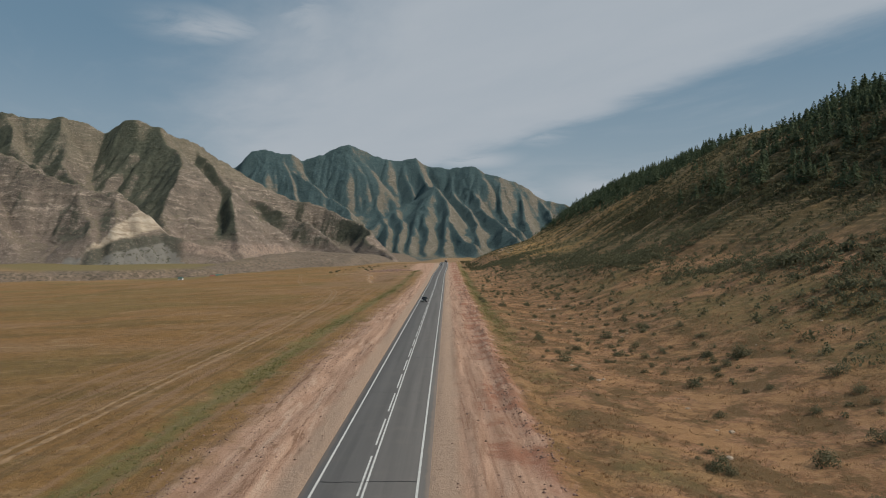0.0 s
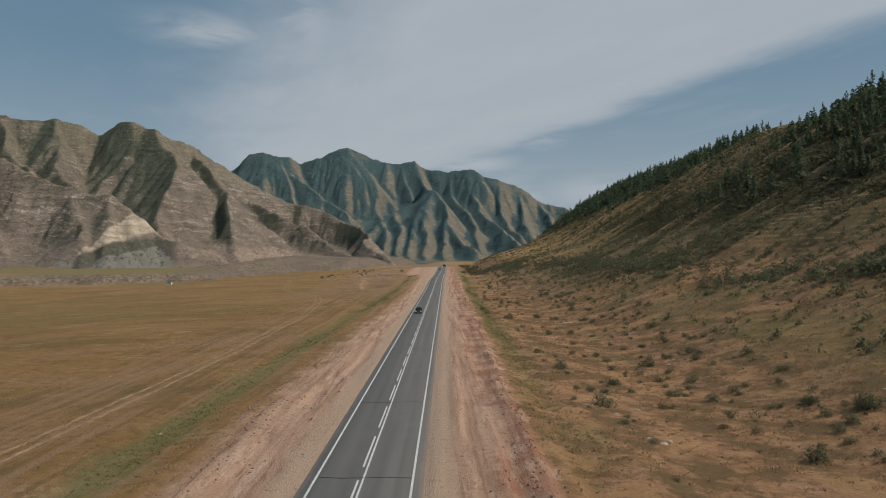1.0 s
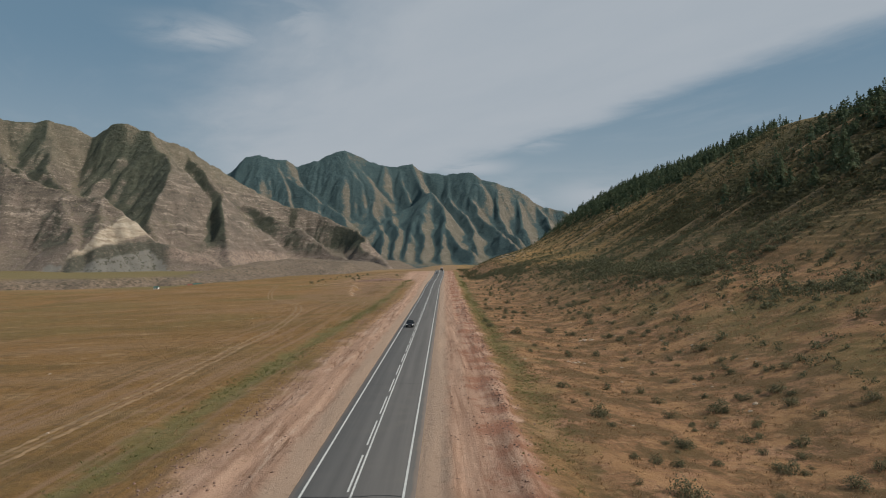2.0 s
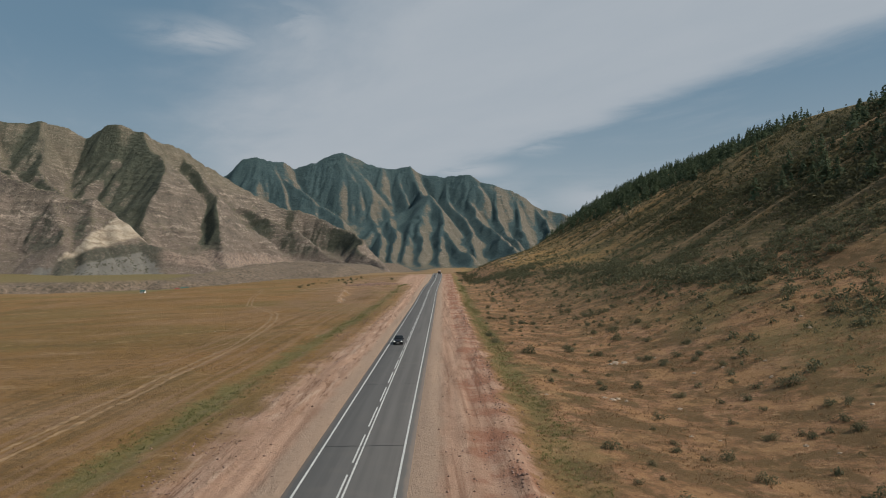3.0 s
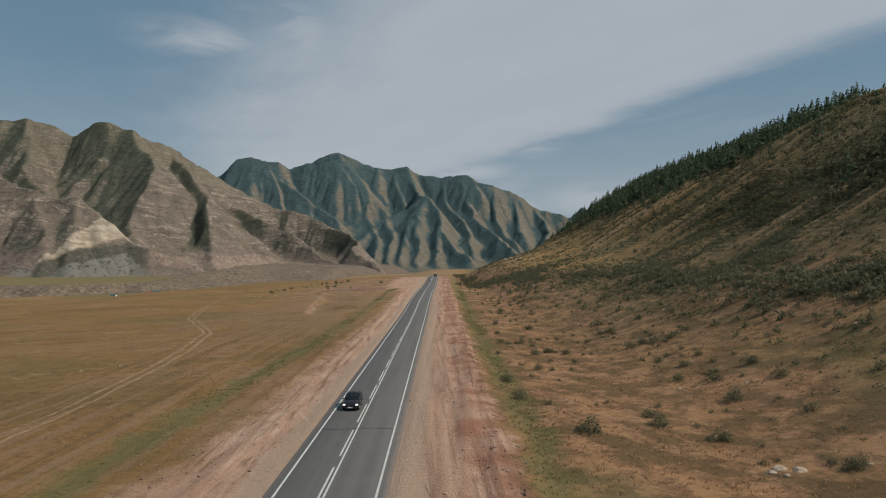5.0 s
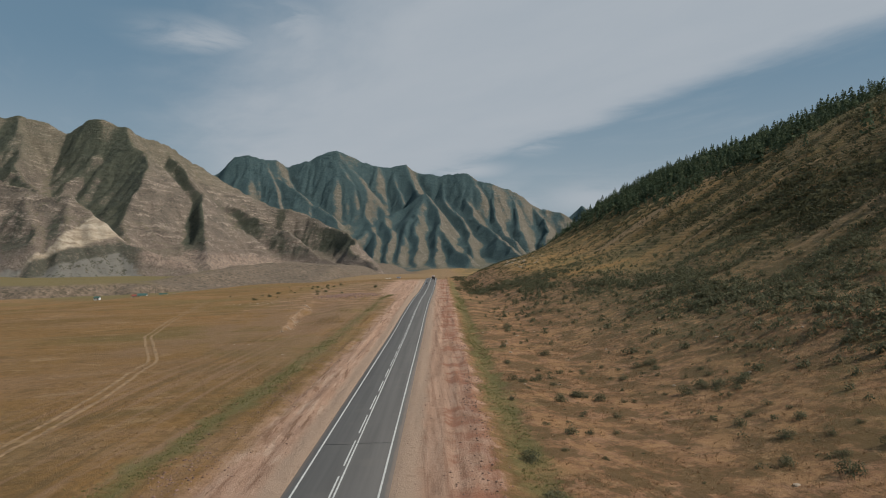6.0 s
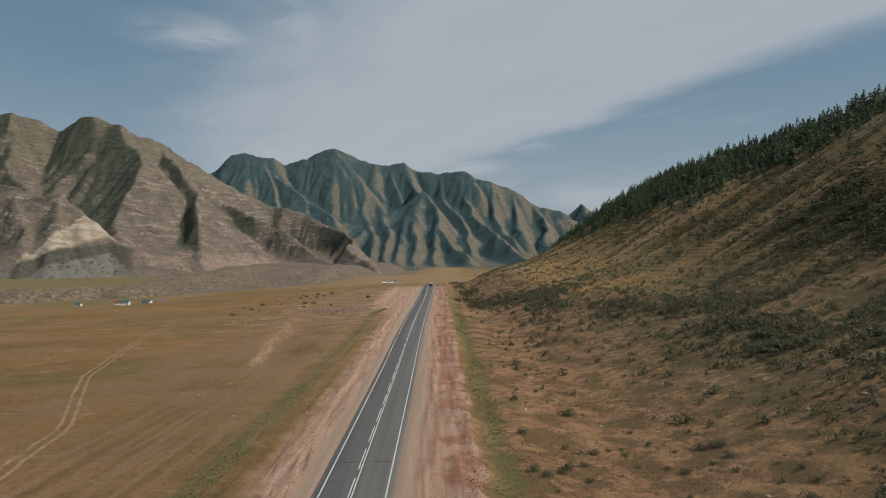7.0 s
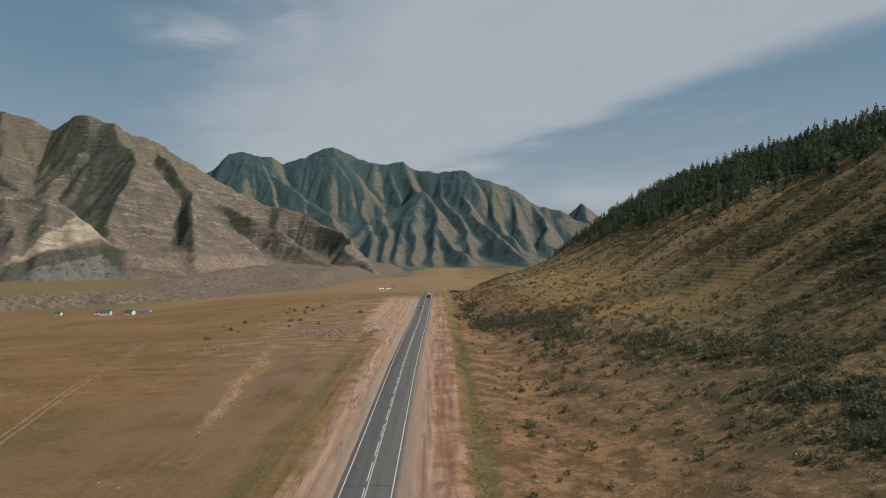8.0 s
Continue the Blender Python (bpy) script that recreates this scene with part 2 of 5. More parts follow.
    far = times(nt, step(nt, math_node(nt, "ADD", y, math_node(nt, "MULTIPLY", math_node(nt, "SUBTRACT", patch, 0.5), 260)), 760, 980), step(nt, x, 90, 30), 0.75)
    out = mix_color(nt, far, out, mix_color(nt, mid, (0.24, 0.165, 0.085), (0.33, 0.225, 0.13)))
    # river terraces and banks: pale stony soil where the ground is steep, far to the west
    bank = nt.nodes.new("ShaderNodeAttribute")
    bank.attribute_name = "bank"
    rocks = noise_tex(nt, p, 0.17, 7, 0.78, 0.5)
    stony = ramp_of(nt, rocks, [(0.36, (0.06, 0.06, 0.042)), (0.47, (0.145, 0.115, 0.085)), (0.57, (0.215, 0.165, 0.125)), (0.68, (0.33, 0.265, 0.21))])
    terrace = times(nt, step(nt, x, -260, -330), step(nt, math_node(nt, "ADD", y, math_node(nt, "MULTIPLY", x, 0.7)), 560, 640))
    out = mix_color(nt, times(nt, terrace, 0.85), out, mix_color(nt, mid, (0.135, 0.122, 0.05), (0.215, 0.172, 0.08)))
    out = mix_color(nt, bank.outputs["Fac"], out, stony)
    # eroded bank on the meadow
    scar = math_node(nt, "ADD", math_node(nt, "ADD", x, 39), math_node(nt, "MULTIPLY", math_node(nt, "SUBTRACT", y, 389), 0.12))
    scar = math_node(nt, "ADD", scar, math_node(nt, "MULTIPLY", math_node(nt, "SUBTRACT", mid, 0.5), 9))
    sore = times(nt, between(nt, scar, -0.5, 14, 1.5), between(nt, y, 350, 500, 25), step(nt, fine, 0.36, 0.54))
    out = mix_color(nt, times(nt, sore, 0.35), out, (0.29, 0.18, 0.112))
    lip = times(nt, between(nt, scar, -0.3, 0.7, 0.5), between(nt, y, 362, 462, 12), step(nt, fine, 0.35, 0.5))
    out = mix_color(nt, times(nt, lip, 0.55), out, (0.4, 0.28, 0.195))
    # mottling
    out = mix_color(nt, times(nt, step(nt, grain, 0.35, 0.75), 0.35), out, mix_color(nt, 0.5, out, (0.06, 0.045, 0.03)))
    # trodden contour paths on the steep hillside, their lit edges painted as pale lines
    wave = nt.nodes.new("ShaderNodeTexWave")
    wave.bands_direction = "Z"
    put_in(nt, wave.inputs["Vector"], p)
    wave.inputs["Scale"].default_value, wave.inputs["Distortion"].default_value = 0.26, 3.4
    wave.inputs["Detail"].default_value, wave.inputs["Detail Scale"].default_value = 2, 0.04
    trod = times(nt, step(nt, x, 78, 92), step(nt, x, 185, 140), step(nt, patch, 0.36, 0.48))
    out = mix_color(nt, times(nt, trod, step(nt, wave.outputs[1], 0.66, 0.9), step(nt, tussock, 0.58, 0.48), step(nt, mid, 0.36, 0.5), 0.6), out, (0.38, 0.25, 0.135))
    out = mix_color(nt, times(nt, trod, step(nt, wave.outputs[1], 0.34, 0.1), step(nt, tussock, 0.42, 0.52), step(nt, mid, 0.4, 0.55), 0.65), out, (0.12, 0.09, 0.042))
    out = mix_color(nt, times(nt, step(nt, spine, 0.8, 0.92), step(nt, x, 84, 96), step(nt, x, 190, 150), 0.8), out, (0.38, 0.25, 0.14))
    out = mix_color(nt, 1.0, out, (1.04, 0.99, 0.93), "MULTIPLY")
    put_in(nt, shader.inputs["Base Color"], out)
    paths = times(nt, wave.outputs[1], step(nt, x, 82, 100), step(nt, patch, 0.35, 0.6), 0.35)
    relief(nt, shader, math_node(nt, "ADD", math_node(nt, "ADD", math_node(nt, "MULTIPLY", tussock, 1.2), math_node(nt, "MULTIPLY", grain, 0.3)), paths), 0.75, 0.5)
    return m


def rock_material(name, wood_shade, cliff=False):
    """Weathered mountain rock with dry grass and scrub, under dark wood with shade painted in; the second argument sets
    how much.
    """
    m, nt, shader, p = new_material(name, 0.95)
    x, y, z = split(nt, p)
    nx, ny, nz = split(nt, nt.nodes.new("ShaderNodeNewGeometry").outputs["Normal"])
    broad, mid, fine = noise_tex(nt, p, 0.004 if cliff else 0.0026, 5, 0.6), noise_tex(nt, p, 0.018, 6, 0.65), noise_tex(nt, p, 0.09, 6, 0.7)
    crag, speck = noise_tex(nt, p, 0.14, 8, 0.78, 0.6), noise_tex(nt, p, 0.3, 5, 0.7)

    def off(n, k):
        return math_node(nt, "MULTIPLY", math_node(nt, "SUBTRACT", n, 0.5), k)

    def plus(*values):
        out = values[0]
        for v in values[1:]:
            out = math_node(nt, "ADD", out, v)
        return out

    # beds of rock, nearly level, that crop out in broken lines
    tilt = plus(z, math_node(nt, "MULTIPLY", x, 0.06), off(mid, 44), off(fine, 6))
    layer = nt.nodes.new("ShaderNodeCombineXYZ")
    put_in(nt, layer.inputs[0], math_node(nt, "MULTIPLY", x, 0.08)), put_in(nt, layer.inputs[1], math_node(nt, "MULTIPLY", y, 0.05)), put_in(nt, layer.inputs[2], tilt)
    beds = noise_tex(nt, layer.outputs[0], 0.16, 5, 0.66)
    rock = ramp_of(nt, mid, [(0.3, (0.122, 0.1, 0.079)), (0.5, (0.187, 0.152, 0.118)), (0.68, (0.265, 0.206, 0.16))])
    rock = mix_color(nt, times(nt, step(nt, beds, 0.53, 0.61), step(nt, crag, 0.42, 0.54), 0.8), rock, (0.5, 0.4, 0.31))
    rock = mix_color(nt, times(nt, step(nt, beds, 0.47, 0.39), step(nt, crag, 0.58, 0.46), 0.7), rock, (0.095, 0.078, 0.062))
    rock = mix_color(nt, times(nt, step(nt, crag, 0.56, 0.66), 0.45), rock, (0.46, 0.37, 0.285))
    turf = ramp_of(nt, plus(mid, off(fine, 0.5)), [(0.3, (0.112, 0.102, 0.066)), (0.5, (0.17, 0.144, 0.096)), (0.7, (0.23, 0.187, 0.13))])
    turf = mix_color(nt, times(nt, step(nt, crag, 0.5, 0.62), 0.5), turf, (0.13, 0.105, 0.06))
    cover = step(nt, plus(nz, off(fine, 1.2), off(broad, 0.5)), 0.77, 0.88)
    out = mix_color(nt, cover, rock, turf)
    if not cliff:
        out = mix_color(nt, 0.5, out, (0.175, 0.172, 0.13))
    if cliff:
        out = mix_color(nt, times(nt, step(nt, plus(z, off(mid, 160)), 130, 20), 0.45), out, (0.25, 0.187, 0.15))
        out = mix_color(nt, times(nt, step(nt, plus(z, off(mid, 200)), 220, 360), 0.4), out, (0.165, 0.155, 0.095))
    # loose blocks and single bushes
    out = mix_color(nt, times(nt, step(nt, speck, 0.57, 0.64), 0.55), out, (0.45, 0.36, 0.275))
    out = mix_color(nt, times(nt, step(nt, speck, 0.44, 0.37), 0.7), out, (0.08, 0.075, 0.05))
    # scrub and wood, with shade painted in, hold on the slopes that face west
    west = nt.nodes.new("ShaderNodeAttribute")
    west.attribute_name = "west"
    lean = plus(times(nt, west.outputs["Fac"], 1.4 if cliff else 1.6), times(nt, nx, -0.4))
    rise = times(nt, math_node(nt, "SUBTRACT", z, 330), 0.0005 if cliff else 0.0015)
    wood = plus(lean, rise, wood_shade, off(broad, 1.5 if cliff else 2.2), off(mid, 2.0 if cliff else 1.5), off(fine, 1.6 if cliff else 1.1))
    if cliff:
        # hollows dark with scrub and painted shade, and the bare sunburnt flank in front
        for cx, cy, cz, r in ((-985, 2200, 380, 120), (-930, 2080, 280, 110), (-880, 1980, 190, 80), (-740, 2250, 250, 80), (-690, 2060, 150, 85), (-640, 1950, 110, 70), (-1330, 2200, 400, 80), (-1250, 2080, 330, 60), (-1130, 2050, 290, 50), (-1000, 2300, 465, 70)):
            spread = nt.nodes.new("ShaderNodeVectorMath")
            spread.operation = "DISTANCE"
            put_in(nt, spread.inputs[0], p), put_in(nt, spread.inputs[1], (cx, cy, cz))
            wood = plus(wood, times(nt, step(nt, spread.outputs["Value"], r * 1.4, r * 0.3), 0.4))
        wood = plus(wood, times(nt, step(nt, y, 1800, 1740), step(nt, x, -640, -800), -0.3), times(nt, step(nt, plus(x, off(mid, 200)), -640, -520), -0.3))
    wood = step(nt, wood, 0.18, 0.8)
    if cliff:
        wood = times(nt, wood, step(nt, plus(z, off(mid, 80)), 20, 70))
    # the far ranges' green is bluer: distance haze put into the colour
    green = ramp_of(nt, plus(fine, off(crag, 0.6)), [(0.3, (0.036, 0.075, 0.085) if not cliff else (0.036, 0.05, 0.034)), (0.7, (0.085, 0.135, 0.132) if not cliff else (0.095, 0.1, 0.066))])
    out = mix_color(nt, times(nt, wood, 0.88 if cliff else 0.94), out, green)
    if cliff:
        front = step(nt, y, 1790, 1745)
        xw, zw = plus(x, off(mid, 26), off(fine, 22)), plus(z, off(mid, 22), off(fine, 16))
        # dark scrub on the talus, grey scree fans in it, the pale limestone face above, and a pink ledge beside it
        talus = times(nt, front, between(nt, xw, -800, -640, 18), step(nt, plus(zw, times(nt, xw, -0.25)), 240, 226), step(nt, zw, -26, -14))
        out = mix_color(nt, times(nt, talus, step(nt, crag, 0.36, 0.5), 0.85), out, (0.075, 0.08, 0.058))
        fan = times(nt, front, step(nt, plus(z, times(nt, xw, 0.74)), -464, -472), step(nt, plus(zw, times(nt, xw, -0.38)), 301, 293), step(nt, zw, -24, -16), step(nt, xw, -772, -760), step(nt, fine, 0.6, 0.52))
        fan = biggest(nt, fan, times(nt, front, between(nt, xw, -838, -802, 6), between(nt, zw, -26, 2, 5)))
        out = mix_color(nt, times(nt, fan, 0.92), out, (0.235, 0.218, 0.185))
        face = times(nt, front, step(nt, plus(xw, times(nt, zw, -0.3)), -810, -800), step(nt, plus(xw, times(nt, zw, 0.7)), -628, -640), step(nt, plus(zw, times(nt, xw, -0.58)), 476, 488))
        pale = ramp_of(nt, beds, [(0.36, (0.33, 0.255, 0.18)), (0.5, (0.52, 0.42, 0.305)), (0.62, (0.63, 0.53, 0.4))])
        out = mix_color(nt, times(nt, face, step(nt, crag, 0.3, 0.42), 0.92), out, pale)
        rubble = times(nt, between(nt, plus(zw, times(nt, x, 0.16)), -84, -52, 8), between(nt, xw, -640, -430, 25), step(nt, crag, 0.42, 0.55))
        out = mix_color(nt, times(nt, rubble, 0.6), out, (0.46, 0.33, 0.25))
        shelf = times(nt, between(nt, zw, 8, 26, 3), between(nt, xw, -500, -390, 14), step(nt, y, 1860, 1800))
        out = mix_color(nt, times(nt, shelf, step(nt, fine, 0.44, 0.52), 0.9), out, (0.25, 0.235, 0.205))
        out = mix_color(nt, times(nt, shelf, step(nt, fine, 0.5, 0.42), 0.9), out, (0.075, 0.08, 0.058))
    put_in(nt, shader.inputs["Base Color"], out)
    relief(nt, shader, plus(math_node(nt, "MULTIPLY", beds, 1.1), crag, mid), 1.0, 5.0 if cliff else 8.0)
    return m


def plain_material(name, color, rough=0.6, metal=0.0, vary=0.25, scale=3.0, bump=0.0):
    m, nt, shader, p = new_material(name, rough, metal)
    n = noise_tex(nt, p, scale, 5, 0.6)
    dark = tuple(c * (1 - vary) for c in color)
    pale = tuple(min(1, c * (1 + vary)) for c in color)
    put_in(nt, shader.inputs["Base Color"], ramp_of(nt, n, [(0.3, dark), (0.7, pale)]))
    if bump:
        relief(nt, shader, n, 0.6, bump)
    return m


def foliage_material(name, dark, pale, scale=0.9):
    """Leaves that differ from plant to plant and from twig to twig."""
    m, nt, shader, p = new_material(name, 0.85)
    each = nt.nodes.new("ShaderNodeNewGeometry").outputs["Random Per Island"]
    whole = nt.nodes.new("ShaderNodeObjectInfo").outputs["Random"]
    n = noise_tex(nt, p, scale, 3)
    mixin = math_node(nt, "ADD", math_node(nt, "MULTIPLY", each, 0.3), math_node(nt, "ADD", math_node(nt, "MULTIPLY", whole, 0.3), math_node(nt, "MULTIPLY", n, 0.4)))
    tone = ramp_of(nt, mixin, [(0.2, dark), (0.85, pale)])
    put_in(nt, shader.inputs["Base Color"], tone)
    glow = nt.nodes.new("ShaderNodeBsdfTranslucent")
    put_in(nt, glow.inputs[0], tone)
    both = nt.nodes.new("ShaderNodeMixShader")
    both.inputs[0].default_value = 0.42
    nt.links.new(shader.outputs[0], both.inputs[1]), nt.links.new(glow.outputs[0], both.inputs[2])
    nt.links.new(both.outputs[0], nt.nodes["Material Output"].inputs[0])
    return m


def asphalt_material():
    m, nt, shader, p = new_material("asphalt", 0.85)
    lanes = noise_tex(nt, stretched(nt, p, 1.1, 0.02, 1), 1.0, 4, 0.5)
    n, fine = noise_tex(nt, p, 0.35, 4), noise_tex(nt, p, 14, 4, 0.7)
    c = ramp_of(nt, lanes, [(0.35, (0.115, 0.108, 0.1)), (0.65, (0.15, 0.14, 0.129))])
    c = mix_color(nt, times(nt, step(nt, n, 0.5, 0.7), 0.35), c, (0.165, 0.148, 0.13))
    x = split(nt, p)[0]
    x = math_node(nt, "SUBTRACT", x, times(nt, step(nt, split(nt, p)[1], 380, 680), 2.3))
    rim = step(nt, math_node(nt, "ADD", math_node(nt, "ABSOLUTE", x), math_node(nt, "MULTIPLY", math_node(nt, "SUBTRACT", n, 0.5), 0.5)), 3.85, 4.15)
    c = mix_color(nt, times(nt, rim, 0.6), c, (0.23, 0.175, 0.135))
    c = mix_color(nt, times(nt, step(nt, fine, 0.4, 0.7), 0.25), c, (0.06, 0.057, 0.053))
    put_in(nt, shader.inputs["Base Color"], c)
    relief(nt, shader, fine, 0.3, 0.01)
    return m


GROUND, ASPHALT = ground_material(), asphalt_material()
ROCK, HAZY_WOODED_ROCK = rock_material("mountain_rock", 0.54, True), rock_material("hazy_wooded_rock", 1.12)
PAINT = plain_material("road_paint", (0.55, 0.54, 0.5), 0.7, vary=0.2, scale=2.5)
CRACK = plain_material("crack_filler", (0.03, 0.028, 0.026), 0.6)
RUT = plain_material("bare_rut", (0.275, 0.175, 0.092), 0.95, vary=0.45, scale=0.8, bump=0.05)
STONE = plain_material("pale_stone", (0.42, 0.325, 0.235), 0.9, vary=0.3, scale=4, bump=0.03)
GRAVEL = plain_material("red_gravel", (0.27, 0.17, 0.13), 0.95, vary=0.4, scale=0.6)
NEEDLES = foliage_material("larch_needles", (0.06, 0.09, 0.052), (0.165, 0.195, 0.105), 0.15)
BARK = plain_material("bark", (0.09, 0.065, 0.05), 0.95)
SHRUB = foliage_material("shrub_leaves", (0.1, 0.106, 0.06), (0.245, 0.225, 0.13), 0.3)
HILL_SHRUB = foliage_material("hill_shrub_leaves", (0.066, 0.07, 0.038), (0.172, 0.156, 0.085), 0.3)
STRAW = foliage_material("dry_grass", (0.3, 0.185, 0.1), (0.48, 0.31, 0.175), 0.3)
GREEN_GRASS = foliage_material("green_grass", (0.165, 0.17, 0.066), (0.3, 0.265, 0.115), 0.3)
WHITEWASH = plain_material("whitewash", (0.72, 0.7, 0.67), 0.9, vary=0.08)
ROOF_GREEN = plain_material("green_roof_sheet", (0.06, 0.12, 0.1), 0.6)
ROOF_RED = plain_material("red_roof_sheet", (0.25, 0.07, 0.05), 0.6)
ROOF_GREY = plain_material("grey_roof_sheet", (0.16, 0.18, 0.22), 0.5)
DARK_GLASS = plain_material("dark_glass", (0.015, 0.018, 0.02), 0.08, vary=0.1)
TYRE = plain_material("rubber", (0.02, 0.02, 0.02), 0.85)
STEEL = plain_material("steel", (0.45, 0.45, 0.46), 0.35, 0.9)
CAR_DARK = plain_material("dark_car_paint", (0.02, 0.021, 0.024), 0.25, vary=0.1)
CAR_SILVER = plain_material("silver_car_paint", (0.35, 0.36, 0.37), 0.3, 0.3, vary=0.1)
LAMP_GLASS = plain_material("lamp_glass", (0.75, 0.75, 0.72), 0.1, vary=0.05)
LAMP_ON = plain_material("lit_headlight", (0.8, 0.8, 0.78), 0.1, vary=0.03)
LAMP_ON.node_tree.nodes["Principled BSDF"].inputs["Emission Color"].default_value = (1.0, 0.96, 0.88, 1)
LAMP_ON.node_tree.nodes["Principled BSDF"].inputs["Emission Strength"].default_value = 0.7
RED_GLASS = plain_material("red_lamp_glass", (0.3, 0.01, 0.01), 0.15, vary=0.05)
BLACK_PLASTIC = plain_material("black_plastic", (0.018, 0.018, 0.018), 0.6)
TARP = plain_material("pale_tarpaulin", (0.5, 0.4, 0.36), 0.7, vary=0.15, scale=1.0, bump=0.03)
WOOD_POLE = plain_material("pole_wood", (0.2, 0.17, 0.14), 0.9)


# ---- land forms ----
def lattice(ix, iy, seed):
    h = (ix * 374761393 + iy * 668265263 + seed * 144269504) & 0xFFFFFFFF
    h = ((h ^ (h >> 13)) * 1274126177) & 0xFFFFFFFF
    return ((h ^ (h >> 16)) & 0xFFFFFF) / 16777215.0


def value_noise(x, y, seed):
    x0, y0 = np.floor(x), np.floor(y)
    fx, fy = x - x0, y - y0
    ix, iy = x0.astype(np.int64), y0.astype(np.int64)
    fx, fy = fx * fx * fx * (fx * (fx * 6 - 15) + 10), fy * fy * fy * (fy * (fy * 6 - 15) + 10)
    low = lattice(ix, iy, seed) * (1 - fx) + lattice(ix + 1, iy, seed) * fx
    high = lattice(ix, iy + 1, seed) * (1 - fx) + lattice(ix + 1, iy + 1, seed) * fx
    return low * (1 - fy) + high * fy


def fbm(x, y, size, octaves, seed, gain=0.5):
    """Fractal noise, about -1 to 1, with its largest lumps about size metres apart."""
    total, amp, out = 0.0, 1.0, np.zeros(np.broadcast(x, y).shape)
    for k in range(octaves):
        out = out + amp * (value_noise(x / size * 2**k + 17.3 * k, y / size * 2**k - 9.1 * k, seed + k) * 2 - 1)
        total, amp = total + amp, amp * gain
    return out / total * 1.6


def ridged(x, y, size, octaves, seed):
    """Sharp crests and round hollows, 0 to 1."""
    total, amp, out = 0.0, 1.0, np.zeros(np.broadcast(x, y).shape)
    for k in range(octaves):
        n = value_noise(x / size * 2**k + 5.7 * k, y / size * 2**k + 3.1 * k, seed + k) * 2 - 1
        out = out + amp * (1 - np.abs(n))
        total, amp = total + amp, amp * 0.5
    return out / total


def smooth(v, a, b):
    t = np.clip((v - a) / (b - a), 0, 1)
    return t * t * (3 - 2 * t)


def bump_at(v, centre, width):
    return np.exp(-(((v - centre) / width) ** 2))


def road_height(y):
    return 1.9 * smooth(y, 330, 500) + 2.8 * smooth(y, 520, 700) - 9.5 * smooth(y, 735, 990) - 9.0 * smooth(y, 1000, 1800)


def road_middle(y):
    return 2.3 * smooth(y, 380, 680) + 60.0 * smooth(y, 700, 1060) ** 2


HILL_X = np.array([-50, 14, 20, 27, 35, 42, 50, 57, 63, 70, 77, 90, 105, 120, 135, 165, 190, 205, 230, 300, 600, 3000], float)
HILL_Z = np.array([0, 0, -0.6, -1.1, -1.0, 0.7, 3.4, 6.0, 9.2, 12.2, 14.6, 22, 30.5, 40, 50, 69, 83, 89, 93, 94, 60, 30], float)
_fine_x = np.arange(-60, 620, 1.0)
_fine_z = np.convolve(np.interp(np.arange(-66, 626, 1.0), HILL_X, HILL_Z), np.hanning(15)[1:-1] / np.hanning(15).sum(), "valid")
_fine_z = np.convolve(np.pad(_fine_z, 20, "edge"), np.ones(5) / 5, "same")[20:-20][: len(_fine_x)]
EDGE_Y = np.array([200, 700, 842, 930, 1088, 1450, 1800, 2300], float)
EDGE_X = np.array([-1500, -900, -547, -404, -220, -95, 10, 60], float)


def rib_pattern(x, y):
    """Spines (near 1) and hollows (near 0) that run up the eastern hillside."""
    q = y + 0.5 * x + 3 * fbm(x, y, 45, 2, 31)
    small = 1 - np.abs(2 * value_noise(q / 13.5, 0.01 * x, 34) - 1)
    large = 1 - np.abs(2 * value_noise(q / 46, 0.01 * x, 35) - 1)
    return np.clip(0.62 * small + 0.38 * large, 0, 1)


